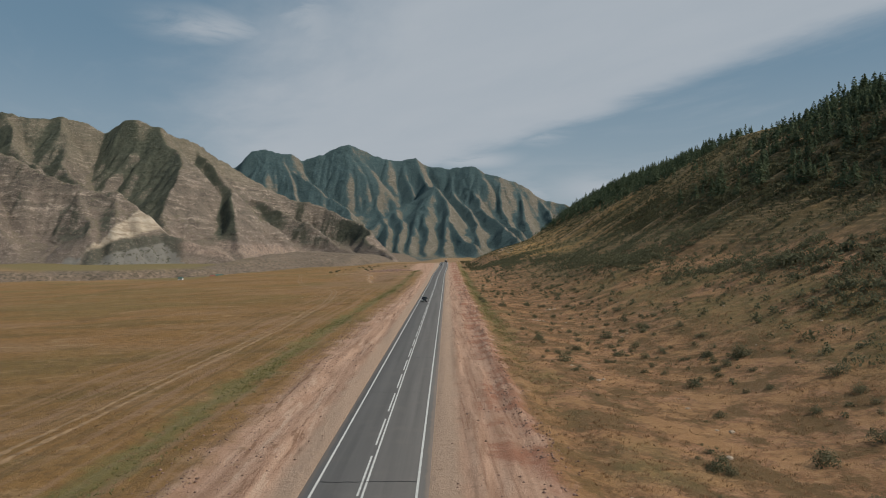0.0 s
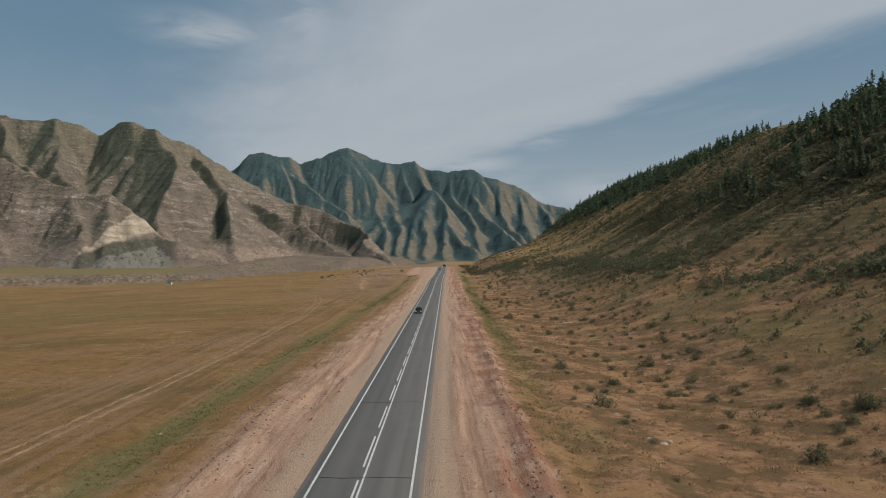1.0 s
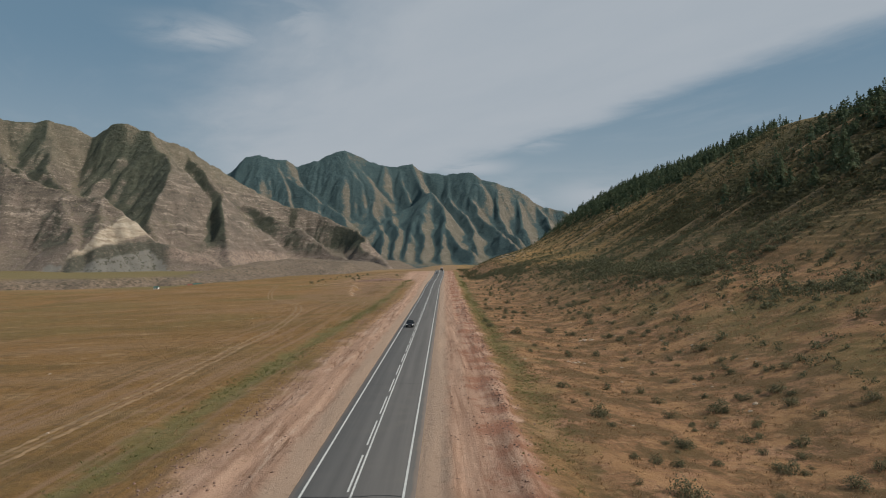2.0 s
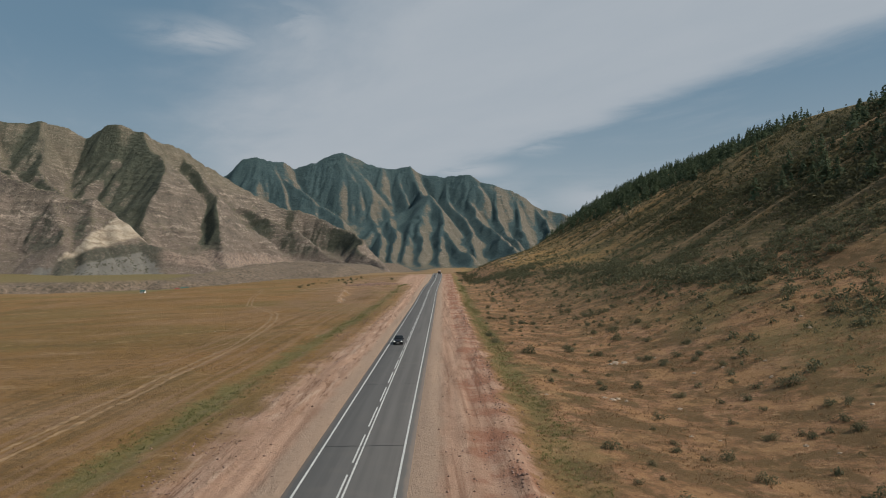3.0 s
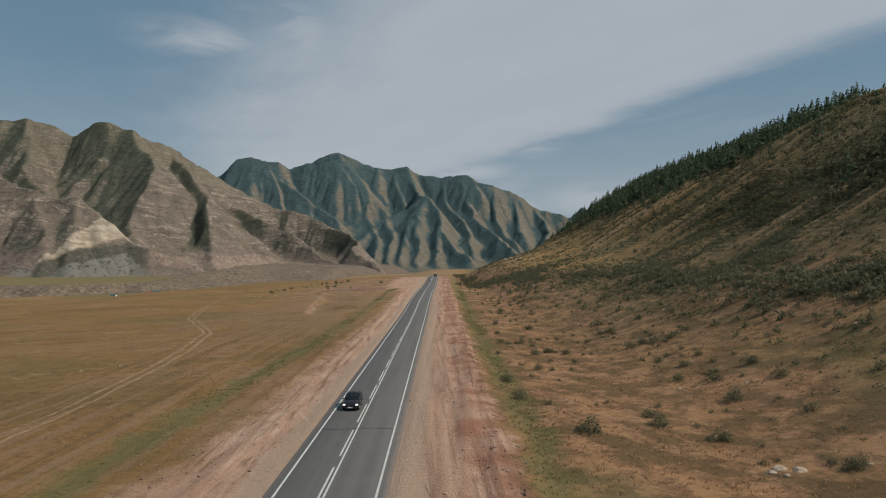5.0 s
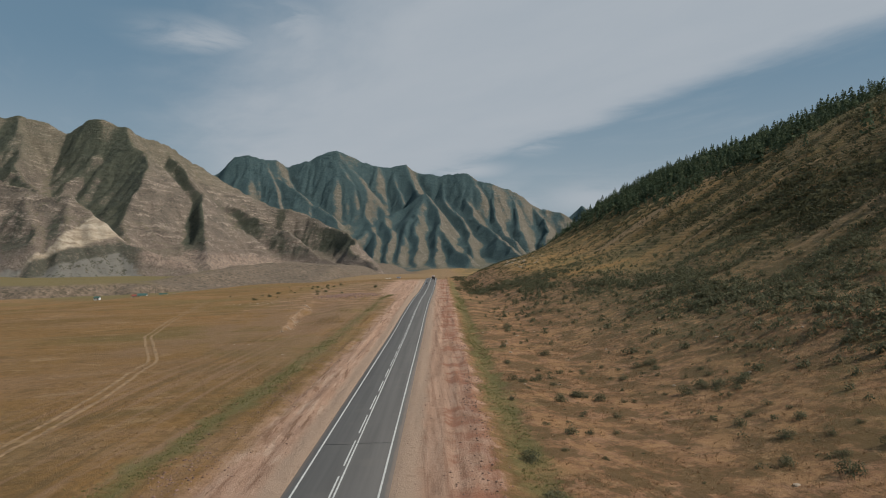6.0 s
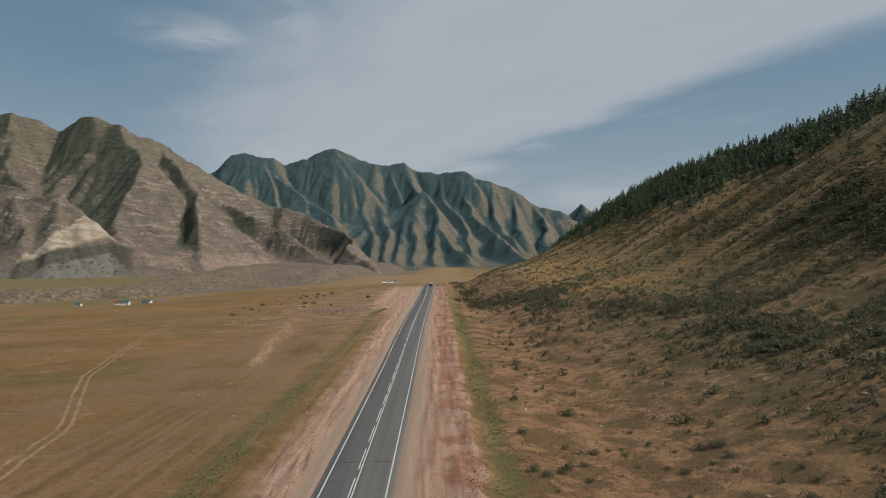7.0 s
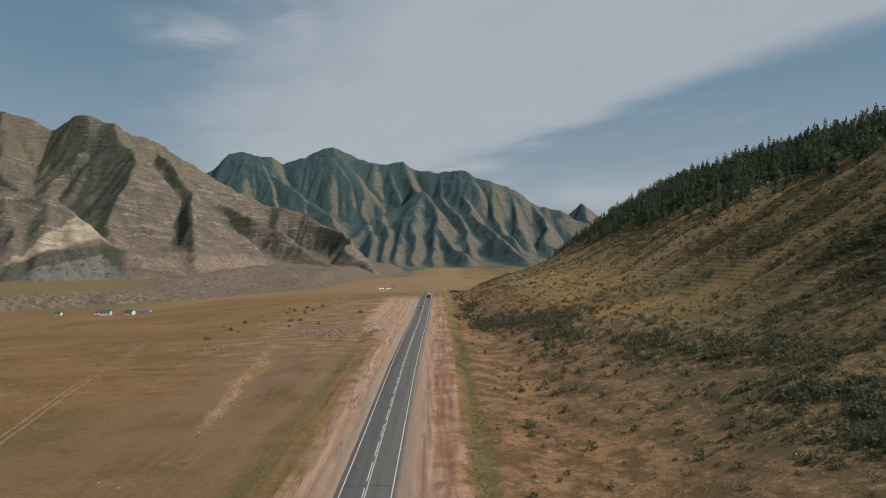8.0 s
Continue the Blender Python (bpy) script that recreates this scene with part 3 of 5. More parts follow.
def ground_height(x, y):
    x, y = np.broadcast_arrays(np.asarray(x, float), np.asarray(y, float))
    road, off = road_height(y), x - road_middle(y)
    # level verge by the road, the meadow falling away to the river
    west = np.maximum(0, -off - 22)
    meadow = -0.026 * np.minimum(west, 155) - 9.5 * smooth(west, 150, 215) - 0.034 * np.clip(west - 200, 0, 260)
    z = road * np.exp(-((np.minimum(off, 0) / 130) ** 2)) + meadow
    z = z + 0.5 * fbm(x, y, 55, 4, 11) * smooth(np.abs(off), 14, 45) + 1.6 * fbm(x, y, 160, 3, 12) * smooth(-off, 60, 200)
    # hillside to the east
    bend = 5 * fbm(x, y, 90, 3, 21) * smooth(off, 35, 90) - 22 * smooth(y, 330, 520) * smooth(off, 18, 40) * smooth(off, 95, 60) * 0.5
    end = 1 - smooth(y + 0.9 * (x - 60), 1130, 1560)
    hill = np.interp(off - bend, _fine_x, _fine_z) * (0.25 + 0.75 * end) * end
    hill = hill + 2.2 * smooth(y, 270, 400) * bump_at(off, 42, 22)
    ribs = (rib_pattern(x, y) - 0.5) * 6.0
    z = z + hill + ribs * smooth(off, 82, 125) * end + 0.8 * fbm(x, y, 22, 4, 33) * smooth(off, 24, 60)
    # verge, spoil bank and ditch
    z = z + 0.45 * bump_at(off + 0.8 * fbm(x, y, 14, 3, 41), 12.8, 0.9) * (0.5 + 0.5 * fbm(x, y, 9, 2, 42))
    z = z - 0.55 * bump_at(off, 17.0, 2.2) - 0.35 * bump_at(off, -20.0, 3.0)
    ruts = fbm(x * 1.6, y * 0.06, 1.6, 3, 51)
    verge = smooth(np.abs(off), 4.6, 6.5) * (1 - smooth(np.abs(off), 13, 18))
    z = z + 0.22 * ruts * verge + 0.07 * fbm(x, y, 2.2, 3, 52) * smooth(np.abs(off), 7, 14)
    # gullied bank and rubble on the meadow
    scar = off + 39 + 0.12 * (y - 389) + 3.0 * fbm(x, y, 12, 3, 61)
    z = z - 1.5 * smooth(scar, 0, 2.2) * (1 - smooth(scar, 5, 18)) * smooth(y, 355, 380) * (1 - smooth(y, 450, 480))
    z = z + 0.9 * bump_at(off, 11.0, 1.8) * bump_at(y, 325.5, 2.6) * (1 + 0.4 * fbm(x, y, 1.5, 2, 63))
    z = z + 0.9 * bump_at(off, -34, 9) * bump_at(y, 508, 14) * (0.5 + ridged(x, y, 5, 3, 62))
    # under the road
    z = np.where(np.abs(off) < 4.35, road - 0.14, z)
    # the river's trench and the terraces past it
    beyond = y - np.interp(x, EDGE_X, EDGE_Y) + 18 * fbm(x, y, 120, 3, 71)
    deep = smooth(-x, 60, 180)
    trench = (-38 + 4 * fbm(x, y, 60, 3, 72)) * deep + (z - 3) * (1 - deep)
    far = -12 + 2 * fbm(x, y, 150, 3, 73) - 14 * smooth(x, -430, -310)
    far = far + (34 * smooth(beyond, 200, 620) + 5 * fbm(x, y, 70, 4, 76) * smooth(beyond, 180, 300)) * smooth(x, -470, -360) * smooth(-x, 90, 230)
    past = trench + (far - trench) * smooth(beyond + 16 * fbm(x, y, 34, 3, 74), 140, 225)
    return z + (past - z) * smooth(beyond, 0, 30) * smooth(-x, -40, 140)


def stony_bank(x, y):
    """Bare stony ground of the river's far bank, below the grassy terrace."""
    beyond = y - np.interp(x, EDGE_X, EDGE_Y) + 18 * fbm(x, y, 120, 3, 71)
    grassy = smooth(beyond + 16 * fbm(x, y, 34, 3, 74), 205, 228) * smooth(-x + 30 * fbm(x, y, 60, 3, 75), 390, 450)
    return smooth(beyond, 18, 40) * (1 - grassy) * smooth(-x, 20, 120)


def spaced(*runs):
    """Grid lines from runs of (start, end, spacing)."""
    return np.unique(np.round(np.concatenate([np.linspace(a, b, max(2, int(round(abs(b - a) / s)) + 1)) for a, b, s in runs]), 3))


def grid_mesh(name, xs, ys, height):
    gx, gy = np.meshgrid(xs, ys)
    co = np.stack([gx, gy, height(gx, gy)], -1).reshape(-1, 3)
    nx, ny = len(xs), len(ys)
    i = (np.arange(ny - 1)[:, None] * nx + np.arange(nx - 1)[None, :]).ravel()
    faces = np.stack([i, i + 1, i + nx + 1, i + nx], -1)
    return array_mesh(name, co, faces)


def array_mesh(name, co, faces):
    me = bpy.data.meshes.new(name)
    me.vertices.add(len(co))
    me.vertices.foreach_set("co", np.ascontiguousarray(co, np.float32).ravel())
    k = faces.shape[1]
    me.loops.add(faces.size)
    me.loops.foreach_set("vertex_index", np.ascontiguousarray(faces, np.int32).ravel())
    me.polygons.add(len(faces))
    me.polygons.foreach_set("loop_start", np.arange(0, faces.size, k, dtype=np.int32))
    me.polygons.foreach_set("use_smooth", np.ones(len(faces), bool))
    me.update(calc_edges=True)
    return me


ground = new("ground", grid_mesh("ground",
    spaced((-4800, -1000, 180), (-1000, -300, 8), (-300, -100, 4.5), (-100, -40, 1.2), (-40, 40, 0.55), (40, 110, 1.1), (110, 250, 2.5), (250, 600, 15), (600, 4800, 180)),
    spaced((-700, -60, 60), (-60, 30, 4), (30, 420, 1.15), (420, 800, 3.0), (800, 1700, 6), (1700, 4950, 70)), ground_height))
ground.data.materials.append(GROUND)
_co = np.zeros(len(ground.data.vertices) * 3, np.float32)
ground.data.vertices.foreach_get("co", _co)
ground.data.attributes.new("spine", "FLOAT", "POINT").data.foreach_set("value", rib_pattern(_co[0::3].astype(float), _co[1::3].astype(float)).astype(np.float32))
ground.data.attributes.new("bank", "FLOAT", "POINT").data.foreach_set("value", stony_bank(_co[0::3].astype(float), _co[1::3].astype(float)).astype(np.float32))
tagged(ground, "dry ochre steppe and bare reddish verges in a mountain valley", "ground", kind="structure")


def crest_height(x, y, ridges, steepness):
    """Height of a range: each ridge is a line of crest points from which the flanks fall away."""
    best = np.full(x.shape, -1e9)
    away = np.full(x.shape, 1e9)
    for ridge in ridges:
        top = np.full(x.shape, -1e9)
        for (ax, ay, az), (bx, by, bz) in zip(ridge, ridge[1:]):
            dx, dy = bx - ax, by - ay
            t = np.clip(((x - ax) * dx + (y - ay) * dy) / (dx * dx + dy * dy), 0, 1)
            d = np.hypot(x - ax - t * dx, y - ay - t * dy)
            h = az + t * (bz - az) - steepness * d * (1 + 25 / (d + 60))
            top, away = np.maximum(top, h), np.minimum(away, d)
        best = 9 * np.logaddexp(best / 9, top / 9)
    return best, away


def eroded(h, cell, rounds, drops, steps, seed, rate=0.12, load=5.0):
    """Rain on a height grid: drops run downhill, cut gullies and drop what they carry lower down."""
    rng = np.random.default_rng(seed)
    ny, nx = h.shape
    z = (h / cell).ravel().copy()

    def corners(px, py):
        ix, iy = px.astype(np.int64), py.astype(np.int64)
        fx, fy = px - ix, py - iy
        i = iy * nx + ix
        return i, fx, fy

    for _ in range(rounds):
        px, py = rng.uniform(1, nx - 3, drops), rng.uniform(1, ny - 3, drops)
        vx, vy, sed = np.zeros(drops), np.zeros(drops), np.zeros(drops)
        water = 1.0
        i, fx, fy = corners(px, py)
        for _ in range(steps):
            a, b, c, d = z[i], z[i + 1], z[i + nx], z[i + nx + 1]
            gx, gy = (b - a) * (1 - fy) + (d - c) * fy, (c - a) * (1 - fx) + (d - b) * fx
            here = (a * (1 - fx) + b * fx) * (1 - fy) + (c * (1 - fx) + d * fx) * fy
            vx, vy = 0.4 * vx - 0.6 * gx, 0.4 * vy - 0.6 * gy
            n = np.hypot(vx, vy) + 1e-9
            px, py = np.clip(px + vx / n, 1, nx - 3), np.clip(py + vy / n, 1, ny - 3)
            j, gx, gy = corners(px, py)
            there = (z[j] * (1 - gx) + z[j + 1] * gx) * (1 - gy) + (z[j + nx] * (1 - gx) + z[j + nx + 1] * gx) * gy
            drop = here - there
            room = np.maximum(drop, 0.01) * water * load
            gain = np.where(drop < 0, -np.minimum(-drop, sed), np.where(sed > room, (room - sed) * 0.15, np.minimum((room - sed) * rate * 0.3, np.maximum(drop, 0) * 0.3)))
            sed = sed + gain
            w = [(1 - fx) * (1 - fy), fx * (1 - fy), (1 - fx) * fy, fx * fy]
            z -= np.bincount(np.concatenate([i, i + 1, i + nx, i + nx + 1]), np.concatenate([gain * k for k in w]), len(z))
            water *= 0.985
            i, fx, fy = j, gx, gy
    z = z.reshape(ny, nx)
    soft = z.copy()
    soft[1:-1, 1:-1] = (z[1:-1, 1:-1] * 4 + z[:-2, 1:-1] + z[2:, 1:-1] + z[1:-1, :-2] + z[1:-1, 2:]) / 8
    return soft * cell


def blurred(h, times_over):
    for _ in range(times_over):
        q = np.pad(h, 1, "edge")
        h = (q[1:-1, 1:-1] * 4 + q[:-2, 1:-1] + q[2:, 1:-1] + q[1:-1, :-2] + q[1:-1, 2:]) / 8
    return h


def resampled(h, xs, ys, new_xs, new_ys):
    h = np.stack([np.interp(new_xs, xs, row) for row in h])
    return np.stack([np.interp(new_ys, ys, col) for col in h.T], 1)


def range_mesh(name, x0, x1, y0, y1, cell, crest, spurs, foot, lump, rough, bed, seed, rain, coarse, lift):
    """A mountain range: crests and spurs with warped, craggy flanks, gullied by rain, with ledges of harder rock."""
    def land(xs, ys):
        x, y = np.meshgrid(xs, ys)
        wx = x + lump * 0.15 * fbm(x, y, lump * 1.1, 4, seed)
        wy = y + lump * 0.15 * fbm(x, y, lump * 1.1, 4, seed + 10)
        high, d = crest_height(wx, wy, [[(a, b, c + lift) for a, b, c in crest]], 1.04)
        side, e = crest_height(wx, wy, spurs, 0.9)
        h, d = 8 * np.logaddexp(high / 8, side / 8), np.minimum(d, e)
        h = h + (ridged(wx, wy, lump, 4, seed + 20) - 0.62) * np.minimum(8 + d * 0.3, lump * rough)
        base = foot + 5 * fbm(x, y, 140, 3, seed + 40)
        return base + 20 * np.logaddexp(0, (h - base) / 20) - 7

    xs, ys = np.arange(x0, x1, cell), np.arange(y0, y1, cell)
    cx, cy = np.arange(x0, x1 + coarse, coarse), np.arange(y0, y1 + coarse, coarse)
    rough_land = land(cx, cy)
    cut = blurred(eroded(rough_land, coarse, rain, rough_land.size // 16, 80, seed) - rough_land, 1)
    x, y = np.meshgrid(xs, ys)
    h = land(xs, ys) + resampled(cut, cx, cy, xs, ys)
    h = eroded(h, cell, 4, h.size // 16, 40, seed + 1)
    h = blurred(h, 1) + 0.03 * lump * fbm(x, y, lump * 0.22, 6, seed + 30, 0.66) * smooth(h, foot + 5, foot + 60)
    wide = blurred(h, int((26 / cell) ** 2))
    gy, gx = np.gradient(wide, cell)
    if bed:
        t = (h + 0.06 * x + 0.5 * bed * fbm(x, y, 130, 3, seed + 50)) / bed
        part_way = t - np.floor(t)
        h = h + bed * 0.2 * (smooth(part_way, 0.3, 0.7) - part_way) * smooth(h, 5, 40) * smooth(fbm(x, y, 170, 3, seed + 60), -0.5, 0.3)
    nx, ny = len(xs), len(ys)
    i = (np.arange(ny - 1)[:, None] * nx + np.arange(nx - 1)[None, :]).ravel()
    me = array_mesh(name, np.stack([x, y, h], -1).reshape(-1, 3), np.stack([i, i + 1, i + nx + 1, i + nx], -1))
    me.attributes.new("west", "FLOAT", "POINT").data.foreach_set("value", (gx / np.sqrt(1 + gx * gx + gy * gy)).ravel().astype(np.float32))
    return me


NEAR_CREST = [(-2400, 2240, 500), (-1750, 2250, 492), (-1470, 2250, 483), (-1410, 2260, 461), (-1315, 2276, 473), (-1185, 2290, 425), (-1095, 2305, 466), (-1035, 2300, 461),
              (-965, 2290, 433), (-890, 2480, 404), (-845, 2620, 365), (-765, 2720, 317), (-665, 2780, 248), (-490, 2760, 200), (-370, 2650, 140), (-280, 2450, 84), (-205, 2200, 38), (-160, 2000, 0)]
NEAR_SPURS = [
    [(-1620, 1960, 402), (-1326, 1850, 339), (-1180, 1800, 298), (-1050, 1765, 235), (-943, 1740, 193), (-828, 1720, 181), (-786, 1705, 152), (-745, 1690, 117), (-689, 1670, 70), (-602, 1655, 46), (-504, 1640, 28)],
    [(-1326, 1850, 339), (-1155, 1700, 213), (-1035, 1600, 111), (-965, 1530, 33)],
    [(-943, 1740, 193), (-875, 1640, 127), (-831, 1570, 65), (-805, 1510, 9)],
    [(-828, 1720, 181), (-802, 1640, 114), (-779, 1560, 46)],
    [(-1319, 2276, 478), (-1232, 2150, 378), (-1137, 2050, 291), (-1024, 1960, 220), (-926, 1890, 174)],
    [(-1477, 2250, 486), (-1372, 2130, 392), (-1251, 2020, 308), (-1154, 1940, 269)],
    [(-975, 2290, 443), (-874, 2200, 351), (-836, 2080, 266), (-814, 1970, 189), (-788, 1880, 128), (-720, 1780, 68)],
    [(-877, 2400, 388), (-758, 2250, 280), (-650, 2080, 178), (-580, 1920, 88), (-519, 1780, 22), (-470, 1660, -25)],
    [(-700, 2480, 225), (-600, 2400, 180), (-520, 2330, 138), (-440, 2260, 105), (-370, 2180, 70), (-270, 2050, 18)],
    [(-364, 2760, 109), (-246, 2400, 37), (-175, 2150, -10), (-142, 1950, -36)],
]
FAR_CREST = [(-1640, 4300, 428), (-1345, 4300, 570), (-1245, 4300, 652), (-1120, 4300, 663), (-1015, 4300, 642), (-965, 4320, 637), (-910, 4400, 598), (-735, 4430, 668),
             (-610, 4450, 711), (-520, 4480, 668), (-375, 4500, 615), (-185, 4500, 637), (-95, 4500, 577), (35, 4480, 564), (165, 4450, 568), (220, 4450, 516),
             (330, 4450, 498), (480, 4450, 442), (625, 4450, 361), (735, 4450, 324), (920, 4450, 239), (1145, 4450, 184)]
FAR_SPURS = [
    [(-1004, 4300, 634), (-919, 4150, 494), (-859, 3950, 330), (-792, 3780, 197)],
    [(-941, 4250, 556), (-853, 4150, 486), (-736, 4050, 386), (-608, 3950, 291), (-480, 3800, 191)],
    [(-1140, 4300, 656), (-1163, 4200, 550), (-1170, 4050, 435)],
    [(-390, 4480, 635), (-447, 4350, 526), (-481, 4230, 428), (-416, 4050, 290), (-340, 3920, 219)],
    [(-301, 4480, 612), (-272, 4300, 460), (-211, 4120, 336)],
    [(-186, 4480, 617), (-158, 4350, 517), (-105, 4100, 410)],
    [(-105, 4100, 410), (-189, 4000, 331), (-261, 3900, 277), (-355, 3750, 203), (-441, 3550, 133), (-494, 3300, 57)],
    [(-105, 4100, 410), (-30, 3950, 322), (8, 3800, 228), (99, 3550, 116), (171, 3300, 41)],
    [(-105, 4100, 410), (-138, 3900, 295), (-101, 3700, 193), (-80, 3450, 86), (-62, 3200, 5)],
    [(-261, 3900, 277), (-219, 3600, 160), (-224, 3350, 57), (-219, 3100, -19)],
    [(-328, 3780, 212), (-299, 3450, 99), (-322, 3150, 5)],
    [(-151, 3850, 261), (-160, 3550, 130), (-152, 3250, 18)],
    [(8, 3800, 228), (1, 3550, 116), (27, 3250, 18)],
    [(150, 4450, 567), (162, 4300, 434), (211, 4100, 309), (293, 3900, 218), (376, 3650, 133), (410, 3450, 72)],
    [(35, 4470, 562), (51, 4300, 426), (129, 4050, 290), (181, 3800, 168), (209, 3500, 59)],
    [(325, 4450, 502), (306, 4300, 383), (349, 4100, 261), (424, 3900, 164)],
    [(448, 4450, 443), (462, 4250, 320), (498, 4000, 192)],
    [(606, 4450, 373), (629, 4250, 278), (632, 4000, 176)],
]
near_range = new("backdrop_mountain", range_mesh("near_range", -2100, -90, 1380, 3060, 4.6, NEAR_CREST, NEAR_SPURS, -42, 230, 0.26, 22, 100, 7, 12, 9))
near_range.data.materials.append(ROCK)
tagged(near_range, "brown rocky mountain with gullies, scree and a pale cliff", "mountain", kind="structure")
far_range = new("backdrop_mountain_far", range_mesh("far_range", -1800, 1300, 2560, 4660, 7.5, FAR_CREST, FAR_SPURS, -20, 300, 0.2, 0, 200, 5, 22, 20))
far_range.data.materials.append(HAZY_WOODED_ROCK)
tagged(far_range, "wooded mountain range with sharp spurs, haze tint in its colour", "mountain", kind="structure")
LONE_PEAK = [[(650, 4850, 230), (830, 4850, 330), (985, 4850, 432), (1100, 4850, 350), (1350, 4850, 240), (1700, 4850, 160)], [(985, 4850, 432), (1010, 4650, 300)]]
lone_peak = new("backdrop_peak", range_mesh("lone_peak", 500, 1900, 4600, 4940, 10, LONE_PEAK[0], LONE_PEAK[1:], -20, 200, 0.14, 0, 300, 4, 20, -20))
lone_peak.data.materials.append(HAZY_WOODED_ROCK)
tagged(lone_peak, "distant bluish mountain peak behind the wooded hill", "mountain", kind="structure")


# ---- road ----
def strip_mesh(name, x0, x1, y0, y1, lift, pitch=2.0, thick=0.0):
    """A strip along the road between two offsets from its middle line."""
    ys = np.linspace(y0, y1, max(2, int((y1 - y0) / pitch) + 1))
    mid, top = road_middle(ys), road_height(ys) + lift
    if thick:
        offs, drops = [x0 - 0.25, x0, x1, x1 + 0.25], [-thick, 0, 0, -thick]
    else:
        offs, drops = [x0, x1], [0, 0]
    co = np.stack([np.stack([mid + o, ys, top + d], -1) for o, d in zip(offs, drops)], 1).reshape(-1, 3)
    k = len(offs)
    i = (np.arange(len(ys) - 1)[:, None] * k + np.arange(k - 1)[None, :]).ravel()
    return array_mesh(name, co, np.stack([i, i + 1, i + k + 1, i + k], -1))


def road_piece(name, material, *args, **more):
    ob = new(name, strip_mesh(name, *args, **more))
    ob.data.materials.append(material)
    return ob


road = road_piece("road", ASPHALT, -4.15, 4.15, -700, 1150, 0.0, pitch=3.0, thick=0.16)
tagged(road, "straight two-lane grey asphalt highway with white markings", "road", kind="structure")
LIFT = 0.008
for name, x in (("edge_line", -3.5), ("edge_line", 3.5), ("centre_line", -0.06)):
    w = 0.085 if name == "edge_line" else 0.075
    road_piece(name, PAINT, x - w, x + w, -300, 1100, LIFT, pitch=3.0).parent = road
for k in range(-3, 62):
    y = 44.7 + 11.86 * k
    road_piece("dash", PAINT, -0.46, -0.31, y, y + 8.8, LIFT, pitch=3.0).parent = road
rng = np.random.default_rng(5)
for y in (17.5, 47.7, 78.0, 103.0, 144.5, 174.0, 208.0, 242.0, 285.0, 327.0, 388.0):
    xs = np.linspace(-3.4, 3.4, 18)
    line = y + np.cumsum(rng.normal(0, 0.05, 18)) + 0.2 * np.sin(xs * 0.7)
    half = 0.05 + 0.03 * rng.random(18)
    z = road_height(line) + LIFT + 0.003
    xs = xs + road_middle(line)
    co = np.concatenate([np.stack([xs, line - half, z], -1), np.stack([xs, line + half, z], -1)])
    i = np.arange(17)
    crack = new("sealed_crack", array_mesh("sealed_crack", co, np.stack([i, i + 1, i + 19, i + 18], -1)))
    crack.data.materials.append(CRACK)
    crack.parent = road


def track_mesh(name, line, half, lift=0.03):
    """A worn wheel rut laid on the ground along a line of points."""
    line = np.array(line, float)
    dist = np.concatenate([[0], np.cumsum(np.hypot(*np.diff(line, axis=0).T))])
    s = np.arange(0, dist[-1], 0.8)
    x, y = np.interp(s, dist, line[:, 0]), np.interp(s, dist, line[:, 1])
    for _ in range(40):
        x[1:-1], y[1:-1] = (x[:-2] + x[1:-1] + x[2:]) / 3, (y[:-2] + y[1:-1] + y[2:]) / 3
    tx, ty = np.gradient(x), np.gradient(y)
    n = np.hypot(tx, ty)
    nx, ny = ty / n, -tx / n
    cols = []
    for o in (-1.0, 0.0, 1.0):
        w = o * half * (1 + 0.35 * fbm(s, s * 0 + o * 9, 5, 3, 77))
        px, py = x + nx * w, y + ny * w
        cols.append(np.stack([px, py, ground_height(px, py) + lift - 0.04 * (abs(o) > 0.5)], -1))
    co = np.stack(cols, 1).reshape(-1, 3)
    i = (np.arange(len(s) - 1)[:, None] * 3 + np.arange(2)[None, :]).ravel()
    return array_mesh(name, co, np.stack([i, i + 1, i + 4, i + 3], -1))


for side in (-0.85, 0.85):
    rut = new("dirt_track", track_mesh("dirt_track", [(-30 + side, 20), (-30 + side, 150), (-33 + side, 215), (-39 + side, 270), (-47 + side, 305), (-58 + side, 329), (-70 + side, 356), (-80 + side, 395), (-94 + side, 463), (-102 + side, 500)], 0.36))
    rut.data.materials.append(RUT)
    tagged(rut, "pale bare wheel rut worn across the dry meadow", "track", kind="structure")


# ---- making of things ----
def part(name, bm, material, parent=None, label=""):
    me = bpy.data.meshes.new(name)
    bm.to_mesh(me)
    bm.free()
    me.materials.append(material)
    ob = new(name, me)
    ob.parent = parent
    if label:
        tagged(ob, label)
    return ob


def box(bm, x0, x1, y0, y1, z0, z1, bevel=0.0):
    made = bmesh.ops.create_cube(bm, size=1.0)["verts"]
    for v in made:
        v.co = ((x0 + x1) / 2 + v.co.x * (x1 - x0), (y0 + y1) / 2 + v.co.y * (y1 - y0), (z0 + z1) / 2 + v.co.z * (z1 - z0))
    if bevel:
        edges = list({e for v in made for e in v.link_edges})
        bmesh.ops.bevel(bm, geom=edges, offset=bevel, segments=2, affect="EDGES", profile=0.6)
    return bm


def boxed(*args, bevel=0.0):
    return box(bmesh.new(), *args, bevel=bevel)


def rod(bm, a, b, r0, r1, sides=8):
    a, b = Vector(a), Vector(b)
    turn = (b - a).to_track_quat("Z", "Y").to_matrix().to_4x4()
    bmesh.ops.create_cone(bm, cap_ends=True, segments=sides, radius1=r0, radius2=r1, depth=(b - a).length, matrix=Matrix.Translation((a + b) / 2) @ turn)
    return bm


